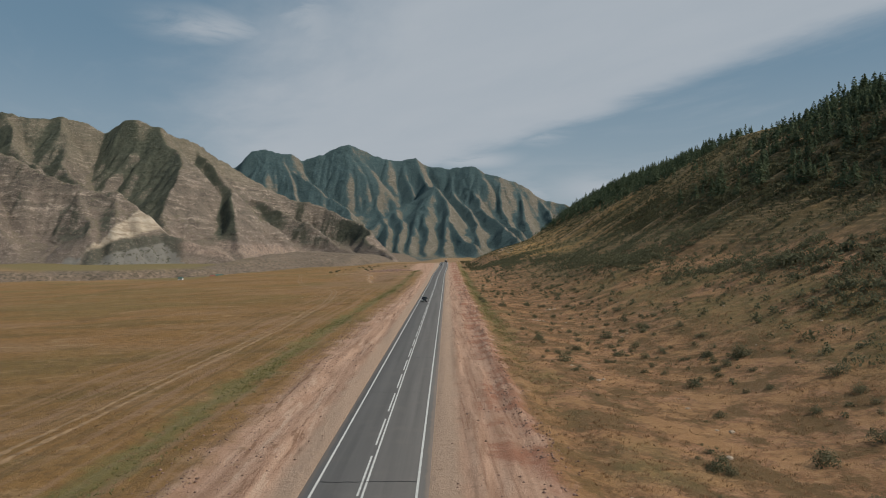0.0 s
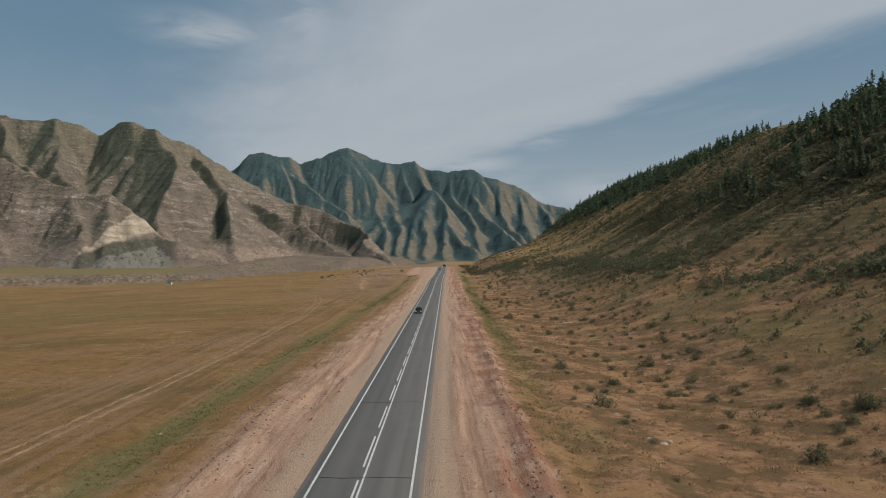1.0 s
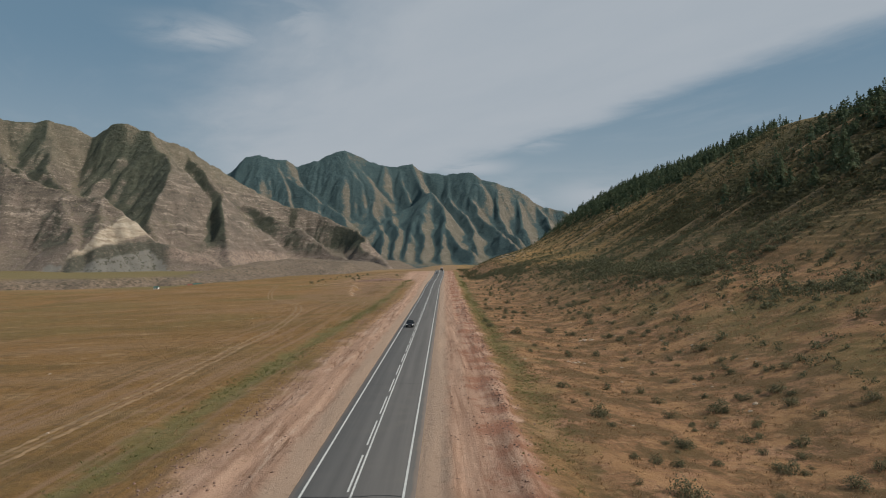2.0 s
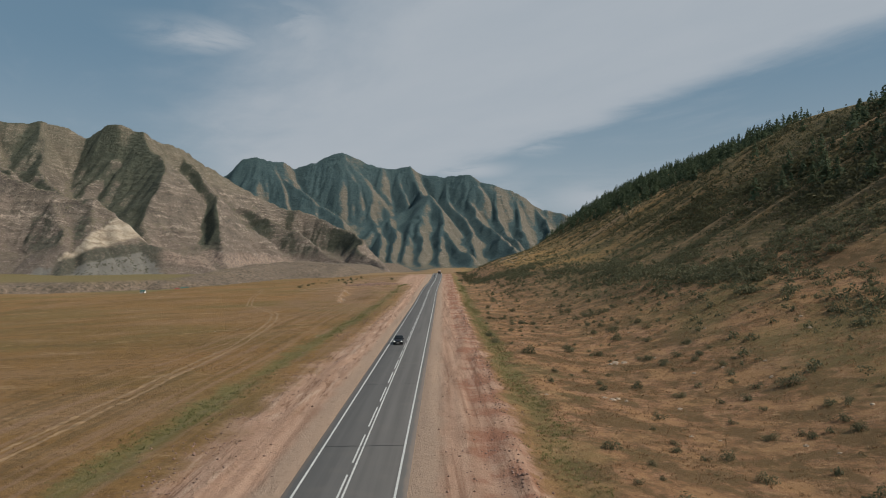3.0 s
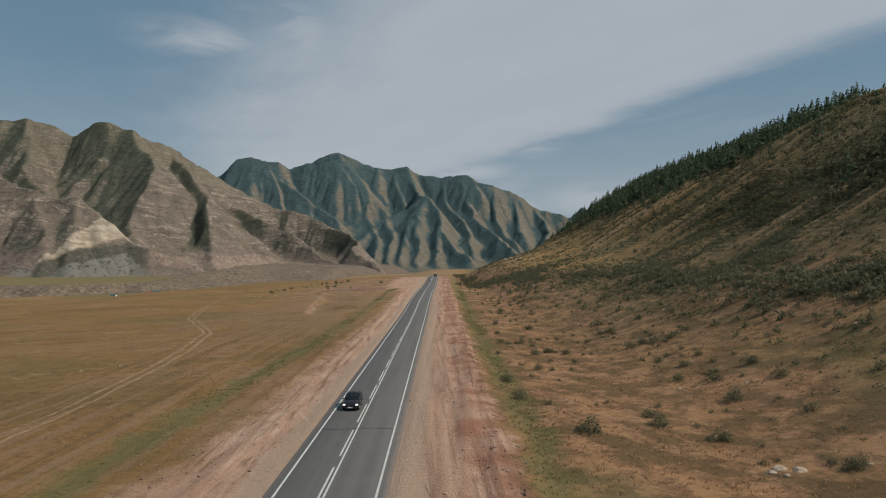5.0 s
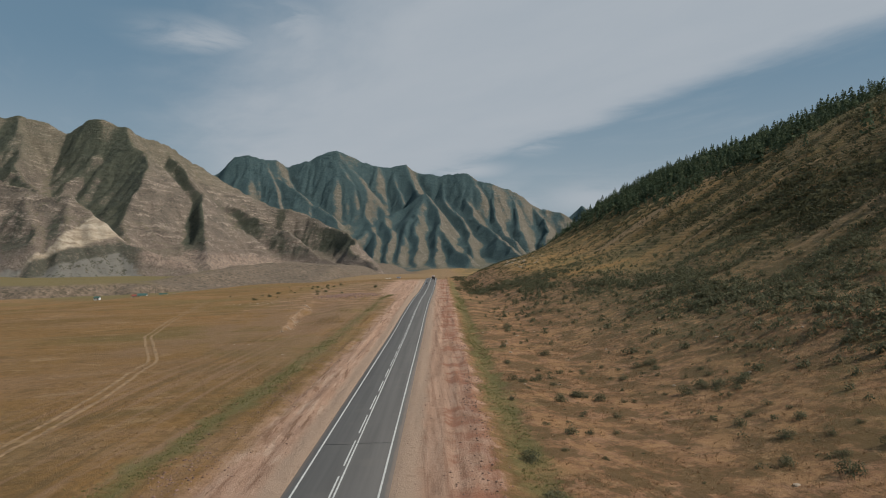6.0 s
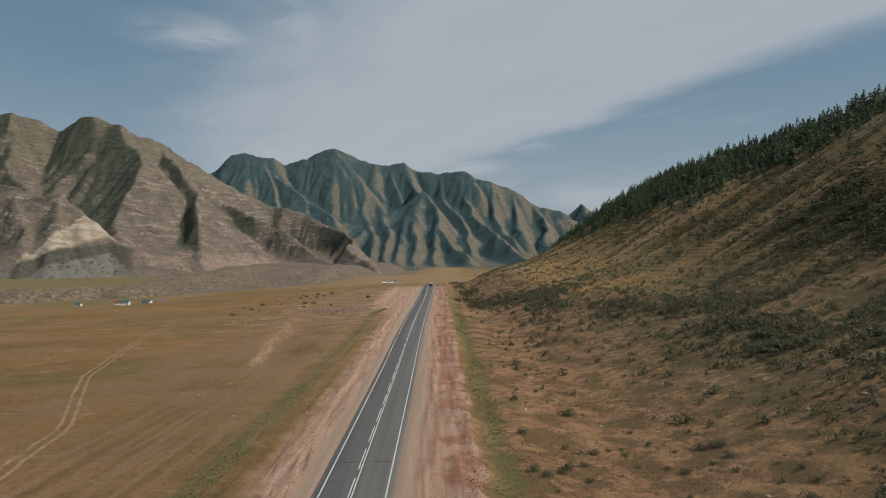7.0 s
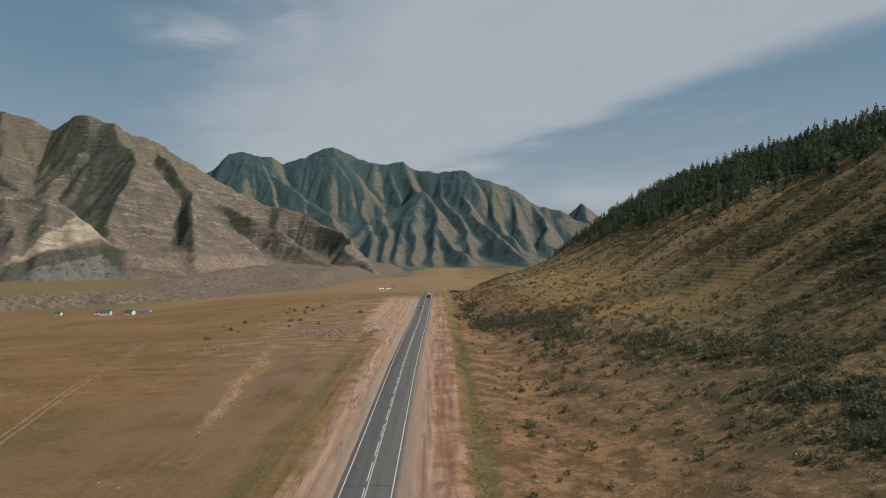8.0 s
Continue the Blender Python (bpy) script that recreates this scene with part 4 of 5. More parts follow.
def loft(bm, rings):
    """Skin a row of closed rings of equal length, with both ends capped."""
    rows = [[bm.verts.new(p) for p in ring] for ring in rings]
    n = len(rows[0])
    for a, b in zip(rows, rows[1:]):
        for i in range(n):
            bm.faces.new((a[i], a[(i + 1) % n], b[(i + 1) % n], b[i]))
    bm.faces.new(rows[0][::-1]), bm.faces.new(rows[-1])
    bmesh.ops.recalc_face_normals(bm, faces=bm.faces[:])
    for f in bm.faces:
        f.smooth = True
    return bm


def wheel(parent, x, y, r, w):
    bm = bmesh.new()
    bmesh.ops.create_cone(bm, cap_ends=True, segments=20, radius1=r, radius2=r, depth=w, matrix=pose(x, y, r, 0, 90, 0))
    bmesh.ops.bevel(bm, geom=[e for e in bm.edges if e.calc_face_angle(0) > 1], offset=r * 0.12, segments=2, affect="EDGES")
    tyre = part("wheel", bm, TYRE, parent)
    bm = bmesh.new()
    side = math.copysign(w / 2 + 0.005, x)
    bmesh.ops.create_cone(bm, cap_ends=True, segments=16, radius1=r * 0.62, radius2=r * 0.5, depth=0.03, matrix=pose(x + side, y, r, 0, 90 if x > 0 else -90, 0))
    part("rim", bm, STEEL, tyre, "steel wheel rim")


def make_car(paint, label, at, lamp):
    """A family estate car, its nose to -y."""
    car = new("car")
    tagged(car, label, "car", "cars on the road")
    half = 0.9

    def ring(y, z0, z1, w, shoulder):
        zs = z1 - shoulder
        return [(-w, y, z0), (-w * 1.02, y, (z0 + zs) / 2), (-w * 0.97, y, zs), (-w * 0.82, y, z1), (w * 0.82, y, z1), (w * 0.97, y, zs), (w * 1.02, y, (z0 + zs) / 2), (w, y, z0)]

    body = part("body", loft(bmesh.new(), [ring(-2.25, 0.42, 0.68, half * 0.72, 0.08), ring(-2.12, 0.26, 0.8, half * 0.92, 0.1), ring(-1.4, 0.22, 0.93, half, 0.12), ring(-0.8, 0.22, 1.0, half, 0.1),
                                           ring(0.9, 0.22, 1.02, half, 0.1), ring(1.9, 0.24, 1.0, half, 0.1), ring(2.2, 0.35, 0.9, half * 0.92, 0.1)]), paint, car)
    cabin = part("cabin", loft(bmesh.new(), [ring(-0.85, 0.98, 1.03, 0.78, 0.02), ring(-0.15, 0.98, 1.46, 0.72, 0.12), ring(0.5, 0.98, 1.52, 0.72, 0.1), ring(1.5, 0.98, 1.46, 0.7, 0.12), ring(2.0, 0.98, 1.05, 0.72, 0.03)]), DARK_GLASS, car, "dark tinted windows")
    part("roof", loft(bmesh.new(), [ring(-0.1, 1.46, 1.49, 0.62, 0.01), ring(0.5, 1.5, 1.55, 0.64, 0.02), ring(1.45, 1.45, 1.49, 0.62, 0.01)]), paint, cabin)
    for s in (-1, 1):
        for y0, y1, lean in ((-0.86, -0.2, 0.46), (0.42, 0.48, 0.48), (1.55, 1.96, -0.4)):
            bm = bmesh.new()
            za, zb = (1.0, 1.47) if lean > 0 else (1.45, 1.03)
            rod(bm, (s * 0.79, y0, za), (s * 0.7, y1, zb), 0.035, 0.035, 6)
            part("pillar", bm, paint, cabin)
        part("headlight", boxed(min(s * 0.52, s * 0.82), max(s * 0.52, s * 0.82), -2.26, -2.02, 0.61, 0.76, bevel=0.04), lamp, car, "clear glass headlight")
        part("tail_light", boxed(min(s * 0.6, s * 0.85), max(s * 0.6, s * 0.85), 2.12, 2.23, 0.7, 0.85, bevel=0.02), RED_GLASS, car, "red tail light")
        part("mirror", boxed(min(s * 0.92, s * 1.08), max(s * 0.92, s * 1.08), -0.72, -0.58, 0.98, 1.12, bevel=0.03), paint, car)
        for y in (-1.42, 1.4):
            wheel(car, s * 0.8, y, 0.32, 0.2)
    part("grille", boxed(-0.42, 0.42, -2.28, -2.1, 0.5, 0.66, bevel=0.02), BLACK_PLASTIC, body)
    part("bumper", boxed(-0.72, 0.72, -2.3, -2.05, 0.3, 0.44, bevel=0.04), BLACK_PLASTIC, body)
    part("number_plate", boxed(-0.26, 0.26, -2.315, -2.29, 0.36, 0.46), WHITEWASH, body, "plain white number plate")
    car.matrix_world = at
    return car


def make_truck(at):
    """A lorry with a covered load, its nose to +y."""
    truck = new("truck")
    tagged(truck, "lorry with a pale tarpaulin cover and a dark tailgate", "truck")
    part("chassis", boxed(-0.45, 0.45, -4.0, 4.2, 0.7, 0.95, bevel=0.03), BLACK_PLASTIC, truck)
    bed = part("cargo_bed", boxed(-1.25, 1.25, -4.2, 1.9, 1.1, 1.95, bevel=0.04), BLACK_PLASTIC, truck, "dark steel cargo bed")
    part("tailgate", boxed(-1.2, 1.2, -4.28, -4.2, 1.12, 1.93, bevel=0.02), BLACK_PLASTIC, bed)
    rings = []
    for y in np.linspace(-4.15, 1.85, 7):
        sag = 0.03 * math.sin(y * 3)
        rings.append([(-1.22, y, 1.95), (-1.22, y, 3.0 + sag), (-0.95, y, 3.3 + sag), (0.95, y, 3.3 + sag), (1.22, y, 3.0 + sag), (1.22, y, 1.95)])
    part("cover", loft(bmesh.new(), rings), TARP, truck, "pale pinkish tarpaulin cover")
    for y in (-3.6, -1.6, 0.4):
        for s in (-1, 1):
            part("strap", boxed(s * 1.235 - 0.01, s * 1.235 + 0.01, y - 0.03, y + 0.03, 1.6, 3.0), BLACK_PLASTIC, bed)
    cab = part("cab", boxed(-1.2, 1.2, 2.1, 4.3, 0.9, 3.0, bevel=0.16), CAR_SILVER, truck)
    part("windscreen", boxed(-1.05, 1.05, 4.26, 4.32, 1.95, 2.75, bevel=0.02), DARK_GLASS, cab)
    for s in (-1, 1):
        part("side_window", boxed(s * 1.2 - 0.015, s * 1.2 + 0.015, 2.9, 3.9, 1.95, 2.7), DARK_GLASS, cab)
        part("mudflap", boxed(s * 0.95 - 0.25, s * 0.95 + 0.25, -3.75, -3.71, 0.35, 1.05), BLACK_PLASTIC, truck)
        part("tail_light", boxed(s * 0.95 - 0.15, s * 0.95 + 0.15, -4.3, -4.18, 0.92, 1.06, bevel=0.02), RED_GLASS, truck, "red tail light")
        for y in (-3.0, -1.8, 3.3):
            wheel(truck, s * 1.02, y, 0.5, 0.36 if y < 0 else 0.28)
    part("rear_bumper", boxed(-1.15, 1.15, -4.2, -4.05, 0.55, 0.7, bevel=0.02), STEEL, truck)
    truck.matrix_world = at
    return truck


def on_road(x, y, turn=0):
    return pose(x + float(road_middle(np.array(y))), y, float(road_height(np.array(y))) + 0.002, 0, 0, turn)


make_car(CAR_DARK, "dark oncoming estate car with bright headlights on asphalt", on_road(-1.75, 218.0), LAMP_ON)
make_car(CAR_SILVER, "pale silver car far along the asphalt road", on_road(-1.75, 622), LAMP_GLASS)
make_truck(on_road(1.75, 690))


def spot(x, y, turn=0, sink=0.0):
    return pose(x, y, float(ground_height(np.array(x), np.array(y))) - sink, 0, 0, turn)


def make_house(width, depth, height, rise, roof, label, at, windows=2):
    """A small gabled farm building, its long side to -y."""
    house = new("house")
    tagged(house, label, "house", "farm buildings on the meadow")
    w, d = width / 2, depth / 2
    bm = boxed(-w, w, -d, d, -0.6, height)
    part("wall", bm, WHITEWASH, house)
    bm = bmesh.new()
    over, thick = 0.35, 0.14
    prof = [(-d - over, height - rise * over / d), (0, height + rise), (d + over, height - rise * over / d), (d + over, height - rise * over / d - thick), (0, height + rise - thick), (-d - over, height - rise * over / d - thick)]
    ends = [[bm.verts.new((x, y, z)) for y, z in prof] for x in (-w - over, w + over)]
    for i in range(6):
        bm.faces.new((ends[0][i], ends[0][(i + 1) % 6], ends[1][(i + 1) % 6], ends[1][i]))
    bm.faces.new(ends[0][::-1]), bm.faces.new(ends[1])
    bmesh.ops.recalc_face_normals(bm, faces=bm.faces[:])
    part("roof", bm, roof, house, "sheet metal gable roof")
    for x in (-w + 0.05, w - 0.05):
        bm = bmesh.new()
        a, b, c = bm.verts.new((x, -d, height)), bm.verts.new((x, d, height)), bm.verts.new((x, 0, height + rise - thick))
        bm.faces.new((a, b, c))
        part("gable", bm, WHITEWASH, house)
    for k in range(windows):
        x = -w + width * (k + 0.5) / (windows + 1)
        win = part("window", boxed(x - 0.5, x + 0.5, -d - 0.04, -d + 0.02, height * 0.4, height * 0.78), WHITEWASH, house)
        part("pane", boxed(x - 0.42, x + 0.42, -d - 0.055, -d - 0.03, height * 0.43, height * 0.75), DARK_GLASS, win, "dark window pane")
    x = w - width * 0.5 / (windows + 1)
    part("door", boxed(x - 0.45, x + 0.45, -d - 0.05, -d + 0.02, 0, min(2.0, height * 0.85)), WOOD_POLE, house)
    house.matrix_world = at


make_house(7.6, 5.5, 2.9, 1.6, ROOF_GREEN, "white farmhouse with a green roof on the meadow", spot(-256, 782, 8))
make_house(7.0, 5.5, 2.9, 1.6, ROOF_GREEN, "white farmhouse with a green sheet roof", spot(-238, 784, -6))
make_house(6.0, 4.5, 2.3, 1.3, ROOF_RED, "low white shed with a red roof", spot(-268, 796, 12), 1)
make_house(8.5, 5.0, 2.2, 1.2, ROOF_GREY, "low barn with a grey roof beside the farmhouse", spot(-228, 792, -10), 1)
make_house(5.0, 4.0, 2.3, 1.3, ROOF_GREEN, "lone white hut with a green roof near the river", spot(-318, 826, 0), 1)
make_house(5.2, 4.0, 2.8, 0.8, WHITEWASH, "white roadside hut on the far plain", spot(-50, 965, 0), 1)
make_house(4.2, 3.5, 2.4, 0.7, WHITEWASH, "small white hut on the far plain", spot(-43, 972, 5), 1)
make_house(5.0, 4.0, 2.8, 0.8, ROOF_GREY, "pale hut on the far plain", spot(-44, 1062, 0), 1)


def make_pole(at, tall):
    pole = new("utility_pole")
    tagged(pole, "tall weathered wooden pole beside the farmhouses", "pole", "poles at the farm")
    part("shaft", rod(bmesh.new(), (0, 0, -0.8), (0, 0, tall), 0.16, 0.1), WOOD_POLE, pole)
    part("crossarm", boxed(-0.9, 0.9, -0.06, 0.06, tall - 0.7, tall - 0.58), WOOD_POLE, pole)
    for x in (-0.8, 0.0, 0.8):
        part("insulator", rod(bmesh.new(), (x, 0, tall - 0.58), (x, 0, tall - 0.38), 0.05, 0.04), LAMP_GLASS, pole)
    pole.matrix_world = at


make_pole(spot(-249, 780), 10.5)
make_pole(spot(-246, 786), 9.5)


# ---- plants ----
def leaf_mesh(name, centres, normals, sizes, rng, droop=0.0):
    """Many small leaf clumps: each a bent diamond of two triangles."""
    n = len(centres)
    a = rng.normal(size=(n, 3))
    a -= normals * (a * normals).sum(-1, keepdims=True)
    a /= np.linalg.norm(a, axis=1, keepdims=True)
    b = np.cross(normals, a)
    s = sizes[:, None]
    p = np.stack([centres - a * s, centres - b * s * 0.55 + normals * s * 0.2, centres + a * s, centres + b * s * 0.55 + normals * s * 0.2], 1)
    p[:, 2, 2] -= droop * sizes
    return p


def quads_mesh(name, p):
    co = p.reshape(-1, 3)
    i = np.arange(len(p)) * 4
    faces = np.concatenate([np.stack([i, i + 1, i + 2], -1), np.stack([i, i + 2, i + 3], -1)])
    me = array_mesh(name, co, faces)
    return me


def conifer_leaves(tall, rng, fat, coarse=False):
    """Whorls of drooping, feathered boughs round a tapering stem."""
    out = []
    z = tall * 0.12
    while z < tall * 0.985:
        t = z / tall
        reach = fat * (1 - t) ** 0.85 * (0.75 + 0.5 * rng.random()) + 0.12
        for k in range(3 if coarse else rng.integers(6, 10)):
            ang = rng.random() * 6.283
            long = reach * (0.6 + 0.55 * rng.random())
            steps = 2 if coarse else (3 if long > 0.8 else 2)
            for j in range(1, steps + 1):
                r = long * j / steps
                c = np.array([math.cos(ang) * r, math.sin(ang) * r, z - 0.28 * r + 0.1 * rng.normal()])
                nrm = np.array([math.cos(ang) * 0.8, math.sin(ang) * 0.8, 0.6]) + 0.3 * rng.normal(size=3)
                out.append((c, nrm / np.linalg.norm(nrm), (0.3 + 0.3 * long / steps * (0.7 + 0.6 * rng.random())) * (1.7 if coarse else 1)))
        z += tall * (0.045 + 0.02 * rng.random()) * (1.55 if coarse else 1)
    out.append((np.array([0, 0, tall]), np.array([1.0, 0, 0]), 0.3))
    c, n, s = (np.array(v) for v in zip(*out))
    return leaf_mesh("crown", c, n, s, rng, 0.25)


def shrub_leaves(rng, wide, tall, count, blade):
    """A ragged bush: small leafy clumps over an uneven, lumpy outline."""
    lumps = rng.normal(size=(5, 2)) * wide * 0.24
    rise = rng.uniform(0.55, 1.0, 5)
    pick = rng.integers(0, 5, count)
    a, t = rng.random(count) * 6.283, np.arcsin(rng.random(count) ** 0.8)
    way = np.stack([np.cos(a) * np.cos(t), np.sin(a) * np.cos(t), np.sin(t)], -1)
    foot = np.concatenate([lumps[pick] * 0.8, np.zeros((count, 1))], 1)
    reach = (0.72 + 0.4 * rng.random(count))[:, None]
    tip = foot + way * reach * np.stack([np.full(count, wide * 0.27), np.full(count, wide * 0.27), tall * rise[pick]], -1)
    normal = way + 0.45 * rng.normal(size=(count, 3))
    normal /= np.linalg.norm(normal, axis=1, keepdims=True)
    return leaf_mesh("foliage", tip, normal, wide * blade * rng.uniform(0.7, 1.4, count), rng, 0.2)


def scattered(rng, count, x0, x1, y0, y1, density):
    """Random places, kept where a draw falls under the density there."""
    x, y = rng.uniform(x0, x1, count), rng.uniform(y0, y1, count)
    keep = rng.random(count) < density(x, y)
    return x[keep], y[keep]


def strewn_mesh(name, variants, x, y, size, rng, sink=0.05):
    """One mesh of many plants, each a turned and scaled copy of a variant."""
    z = ground_height(x, y) - sink * size
    parts = []
    which = rng.integers(0, len(variants), len(x))
    for v, shape in enumerate(variants):
        sel = np.where(which == v)[0]
        a = rng.random(len(sel)) * 6.283
        s = size[sel]
        c, n = np.cos(a)[:, None, None] * s[:, None, None], np.sin(a)[:, None, None] * s[:, None, None]
        px = shape[None, :, :, 0] * c - shape[None, :, :, 1] * n + x[sel][:, None, None]
        py = shape[None, :, :, 0] * n + shape[None, :, :, 1] * c + y[sel][:, None, None]
        pz = shape[None, :, :, 2] * s[:, None, None] + z[sel][:, None, None]
        parts.append(np.stack([px, py, pz], -1).reshape(-1, 4, 3))
    return quads_mesh(name, np.concatenate(parts))


def stuff(name, me, material, label, category):
    me.materials.append(material)
    tagged(new(name, me), label, category, kind="stuff")


rng = np.random.default_rng(21)
TREE_SHAPES = [(9.5, 3.0), (11.0, 3.3), (8.0, 2.9), (12.0, 3.2), (7.0, 2.7)]
tree_leaves = [conifer_leaves(t, rng, f) for t, f in TREE_SHAPES]
far_leaves = [conifer_leaves(t, rng, f, True) for t, f in TREE_SHAPES]


def tree_density(x, y):
    e = 1 - smooth(y + 0.9 * (x - 60), 1050, 1450)
    clump = 0.5 + 0.9 * fbm(x, y, 60, 3, 81)
    high = smooth(x + 26 * fbm(x, y, 50, 3, 82) + 24 * smooth(y, 540, 820) + 22 * smooth(-y, -345, -290), 112, 180) ** 1.4 * np.clip(clump + 0.6 * smooth(y, 470, 620) + 0.6 * smooth(y, 370, 300), 0.06, 1)
    crest = bump_at(x, 205, 8) * 0.5
    bare = 1 - 0.97 * smooth(y, 335, 362) * smooth(-y, -480, -440)
    return np.clip(np.maximum(high * 0.8, crest), 0, 1) * e * bare


tx, ty = scattered(rng, 10300, 112, 222, 130, 1350, tree_density)
order = np.argsort(np.hypot(tx - 9, ty - 180))
tx, ty = tx[order], ty[order]
models = []
for leaves, (tall, fat) in zip(tree_leaves, TREE_SHAPES):
    tree = new("conifer_tree")
    tagged(tree, "dark green conifer on the steep hillside", "tree", "conifers on the hill")
    part("trunk", rod(bmesh.new(), (0, 0, -0.6), (0, 0, tall * 0.96), tall * 0.016, 0.03), BARK, tree)
    crown = new("crown", quads_mesh("crown", leaves))
    crown.data.materials.append(NEEDLES)
    crown.parent = tree
    models.append(tree)
for k in range(min(290, len(tx))):
    s = rng.uniform(0.45, 0.9)
    m = spot(tx[k], ty[k], rng.random() * 360, 0.2) @ Matrix.Diagonal((s * 1.1, s * 1.1, s * rng.uniform(0.9, 1.15), 1))
    if k < 5:
        models[k].matrix_world = m
    else:
        ob = copy_thing(models[k % 5], Matrix())
        ob.matrix_world = m
if len(tx) > 290:
    stuff("conifer_wood", strewn_mesh("conifer_wood", far_leaves, tx[290:], ty[290:], rng.uniform(0.45, 0.95, len(tx) - 290), rng), NEEDLES, "dark green conifer wood covering the far hillside", "woodland")

SHRUB_SHAPES = [(1.6, 1.0), (2.3, 1.3), (1.2, 0.75), (2.8, 1.4)]
shrub_shapes = [shrub_leaves(rng, w, h, 620, 0.03) for w, h in SHRUB_SHAPES]
scrub_shapes = [shrub_leaves(rng, w, h, 42, 0.092) for w, h in SHRUB_SHAPES]
far_scrub_shapes = [shrub_leaves(rng, w, h, 16, 0.128) for w, h in SHRUB_SHAPES]


def belt(x, y):
    """The thicket along the old bench, which comes down towards the road."""
    middle = np.interp(y, [0, 300, 380, 430, 480, 540, 620, 760], [71, 71, 68, 56, 42, 32, 27, 22]) + 6 * fbm(x, y, 40, 2, 91)
    width = np.interp(y, [0, 300, 420, 480, 560, 700], [7, 7, 10, 10, 8, 5]) + 6 * bump_at(y, 335, 55)
    return bump_at(x, middle, width)


def shrub_density(x, y):
    clump = smooth(fbm(x, y, 26, 4, 92), 0.0, 0.55)
    lower = 0.06 * smooth(x, 18, 24) + 0.2 * smooth(x, 20, 34) * clump + 0.22 * smooth(x, 34, 52) + 0.25 * smooth(y, 330, 420) * smooth(x, 22, 34) * clump
    hollow = 1.5 * (0.62 - rib_pattern(x, y))
    hill = smooth(x, 84, 110) * smooth(hollow + 0.45 * fbm(x, y, 40, 3, 95) + 0.22 * smooth(-y, -520, -400) + 0.75 * smooth(-y, -440, -330) + 0.3 * smooth(x, 96, 112) + 0.7 * smooth(x, 105, 150) * (1 - 0.5 * smooth(y, 320, 345) * smooth(-y, -450, -410)) + 0.3 * smooth(x, 104, 122) * smooth(y, 420, 470), 0.12, 0.72)
    hill = hill * smooth(0.97 - rib_pattern(x, y), 0.0, 0.3) * (1 - 0.55 * smooth(x, 128, 150))
    bench = 0.9 * bump_at(x, np.interp(y, [0, 240, 380, 550, 700], [78, 76, 71, 54, 45]) + 2.5 * fbm(x, y, 30, 2, 96), 3.5) * smooth(fbm(x, y, 18, 3, 98), -0.5, 0.1)
    foot = 0.75 * smooth(x, 62, 74) * smooth(-y, -430, -340) * smooth(fbm(x, y, 22, 3, 99), -0.35, 0.2)
    low = 0.55 * smooth(x, 36, 52) * bump_at(y, 300, 60) * smooth(fbm(x, y, 18, 3, 100), -0.3, 0.3)
    lower = np.maximum(np.maximum(lower, foot), low)
    e = 1 - smooth(y + 0.9 * (x - 60), 1050, 1450)
    return np.clip(np.maximum(np.maximum(lower, 0.95 * belt(x, y) * (0.35 + 0.65 * clump)), np.maximum(hill, bench)), 0, 1) * e


bx, by = scattered(rng, 52000, 18, 190, 34, 950, shrub_density)
kx, ky = scattered(rng, 27000, 22, 98, 60, 640, lambda x, y: 0.95 * belt(x, y) * smooth(fbm(x, y, 20, 4, 97), -0.5, 0.2))
hx, hy = scattered(rng, 22000, 62, 132, 215, 470, lambda x, y: 0.75 * smooth(x + 10 * fbm(x, y, 40, 2, 95), 66, 84) * smooth(-y, -470, -360) * smooth(0.62 - rib_pattern(x, y) + 0.5 * fbm(x, y, 22, 3, 94), -0.15, 0.3))
bx, by = np.concatenate([bx, kx, hx]), np.concatenate([by, ky, hy])
size = 0.3 + 0.85 * rng.random(len(bx)) ** 1.6
size = size * (1 + 0.4 * belt(bx, by)) * (1 + 0.5 * smooth(bx, 95, 115)) * (1 + 0.35 * smooth(bx, 95, 115) * smooth(by, 480, 380))
near = np.argsort(np.hypot(bx - 22, 0.6 * np.maximum(0, np.abs(by - 160) - 110)) + 12 * (size < 0.55))[:280]
rest = np.setdiff1d(np.arange(len(bx)), near)
close = rest[(bx[rest] < 98) & (by[rest] < 520)]
rest = np.setdiff1d(rest, close)
stuff("bench_scrub", strewn_mesh("bench_scrub", scrub_shapes, bx[close], by[close], size[close], rng), SHRUB, "dense grey-green thicket along the foot of the hill", "scrub")
stuff("hillside_scrub", strewn_mesh("hillside_scrub", far_scrub_shapes, bx[rest], by[rest], size[rest], rng), HILL_SHRUB, "dark olive low scrub in the hollows of the hillside", "scrub")
models = []
for leaves, (w, h) in zip(shrub_shapes, SHRUB_SHAPES):
    shrub = new("shrub")
    tagged(shrub, "low grey-green shrub on the dry slope", "shrub", "shrubs on the slope")
    bm = bmesh.new()
    for k in range(5):
        a = k * 1.257
        rod(bm, (0.05 * math.cos(a), 0.05 * math.sin(a), -0.15), (w * 0.28 * math.cos(a), w * 0.28 * math.sin(a), h * 0.6), 0.03, 0.012, 5)
    part("stems", bm, BARK, shrub)
    ob = new("foliage", quads_mesh("foliage", leaves))
    ob.data.materials.append(SHRUB)
    ob.parent = shrub
    models.append(shrub)
for n, k in enumerate(near):
    m = spot(bx[k], by[k], rng.random() * 360, 0.05) @ Matrix.Scale(size[k], 4)
    ob = models[n] if n < 4 else copy_thing(models[n % 4], Matrix())
    ob.matrix_world = m
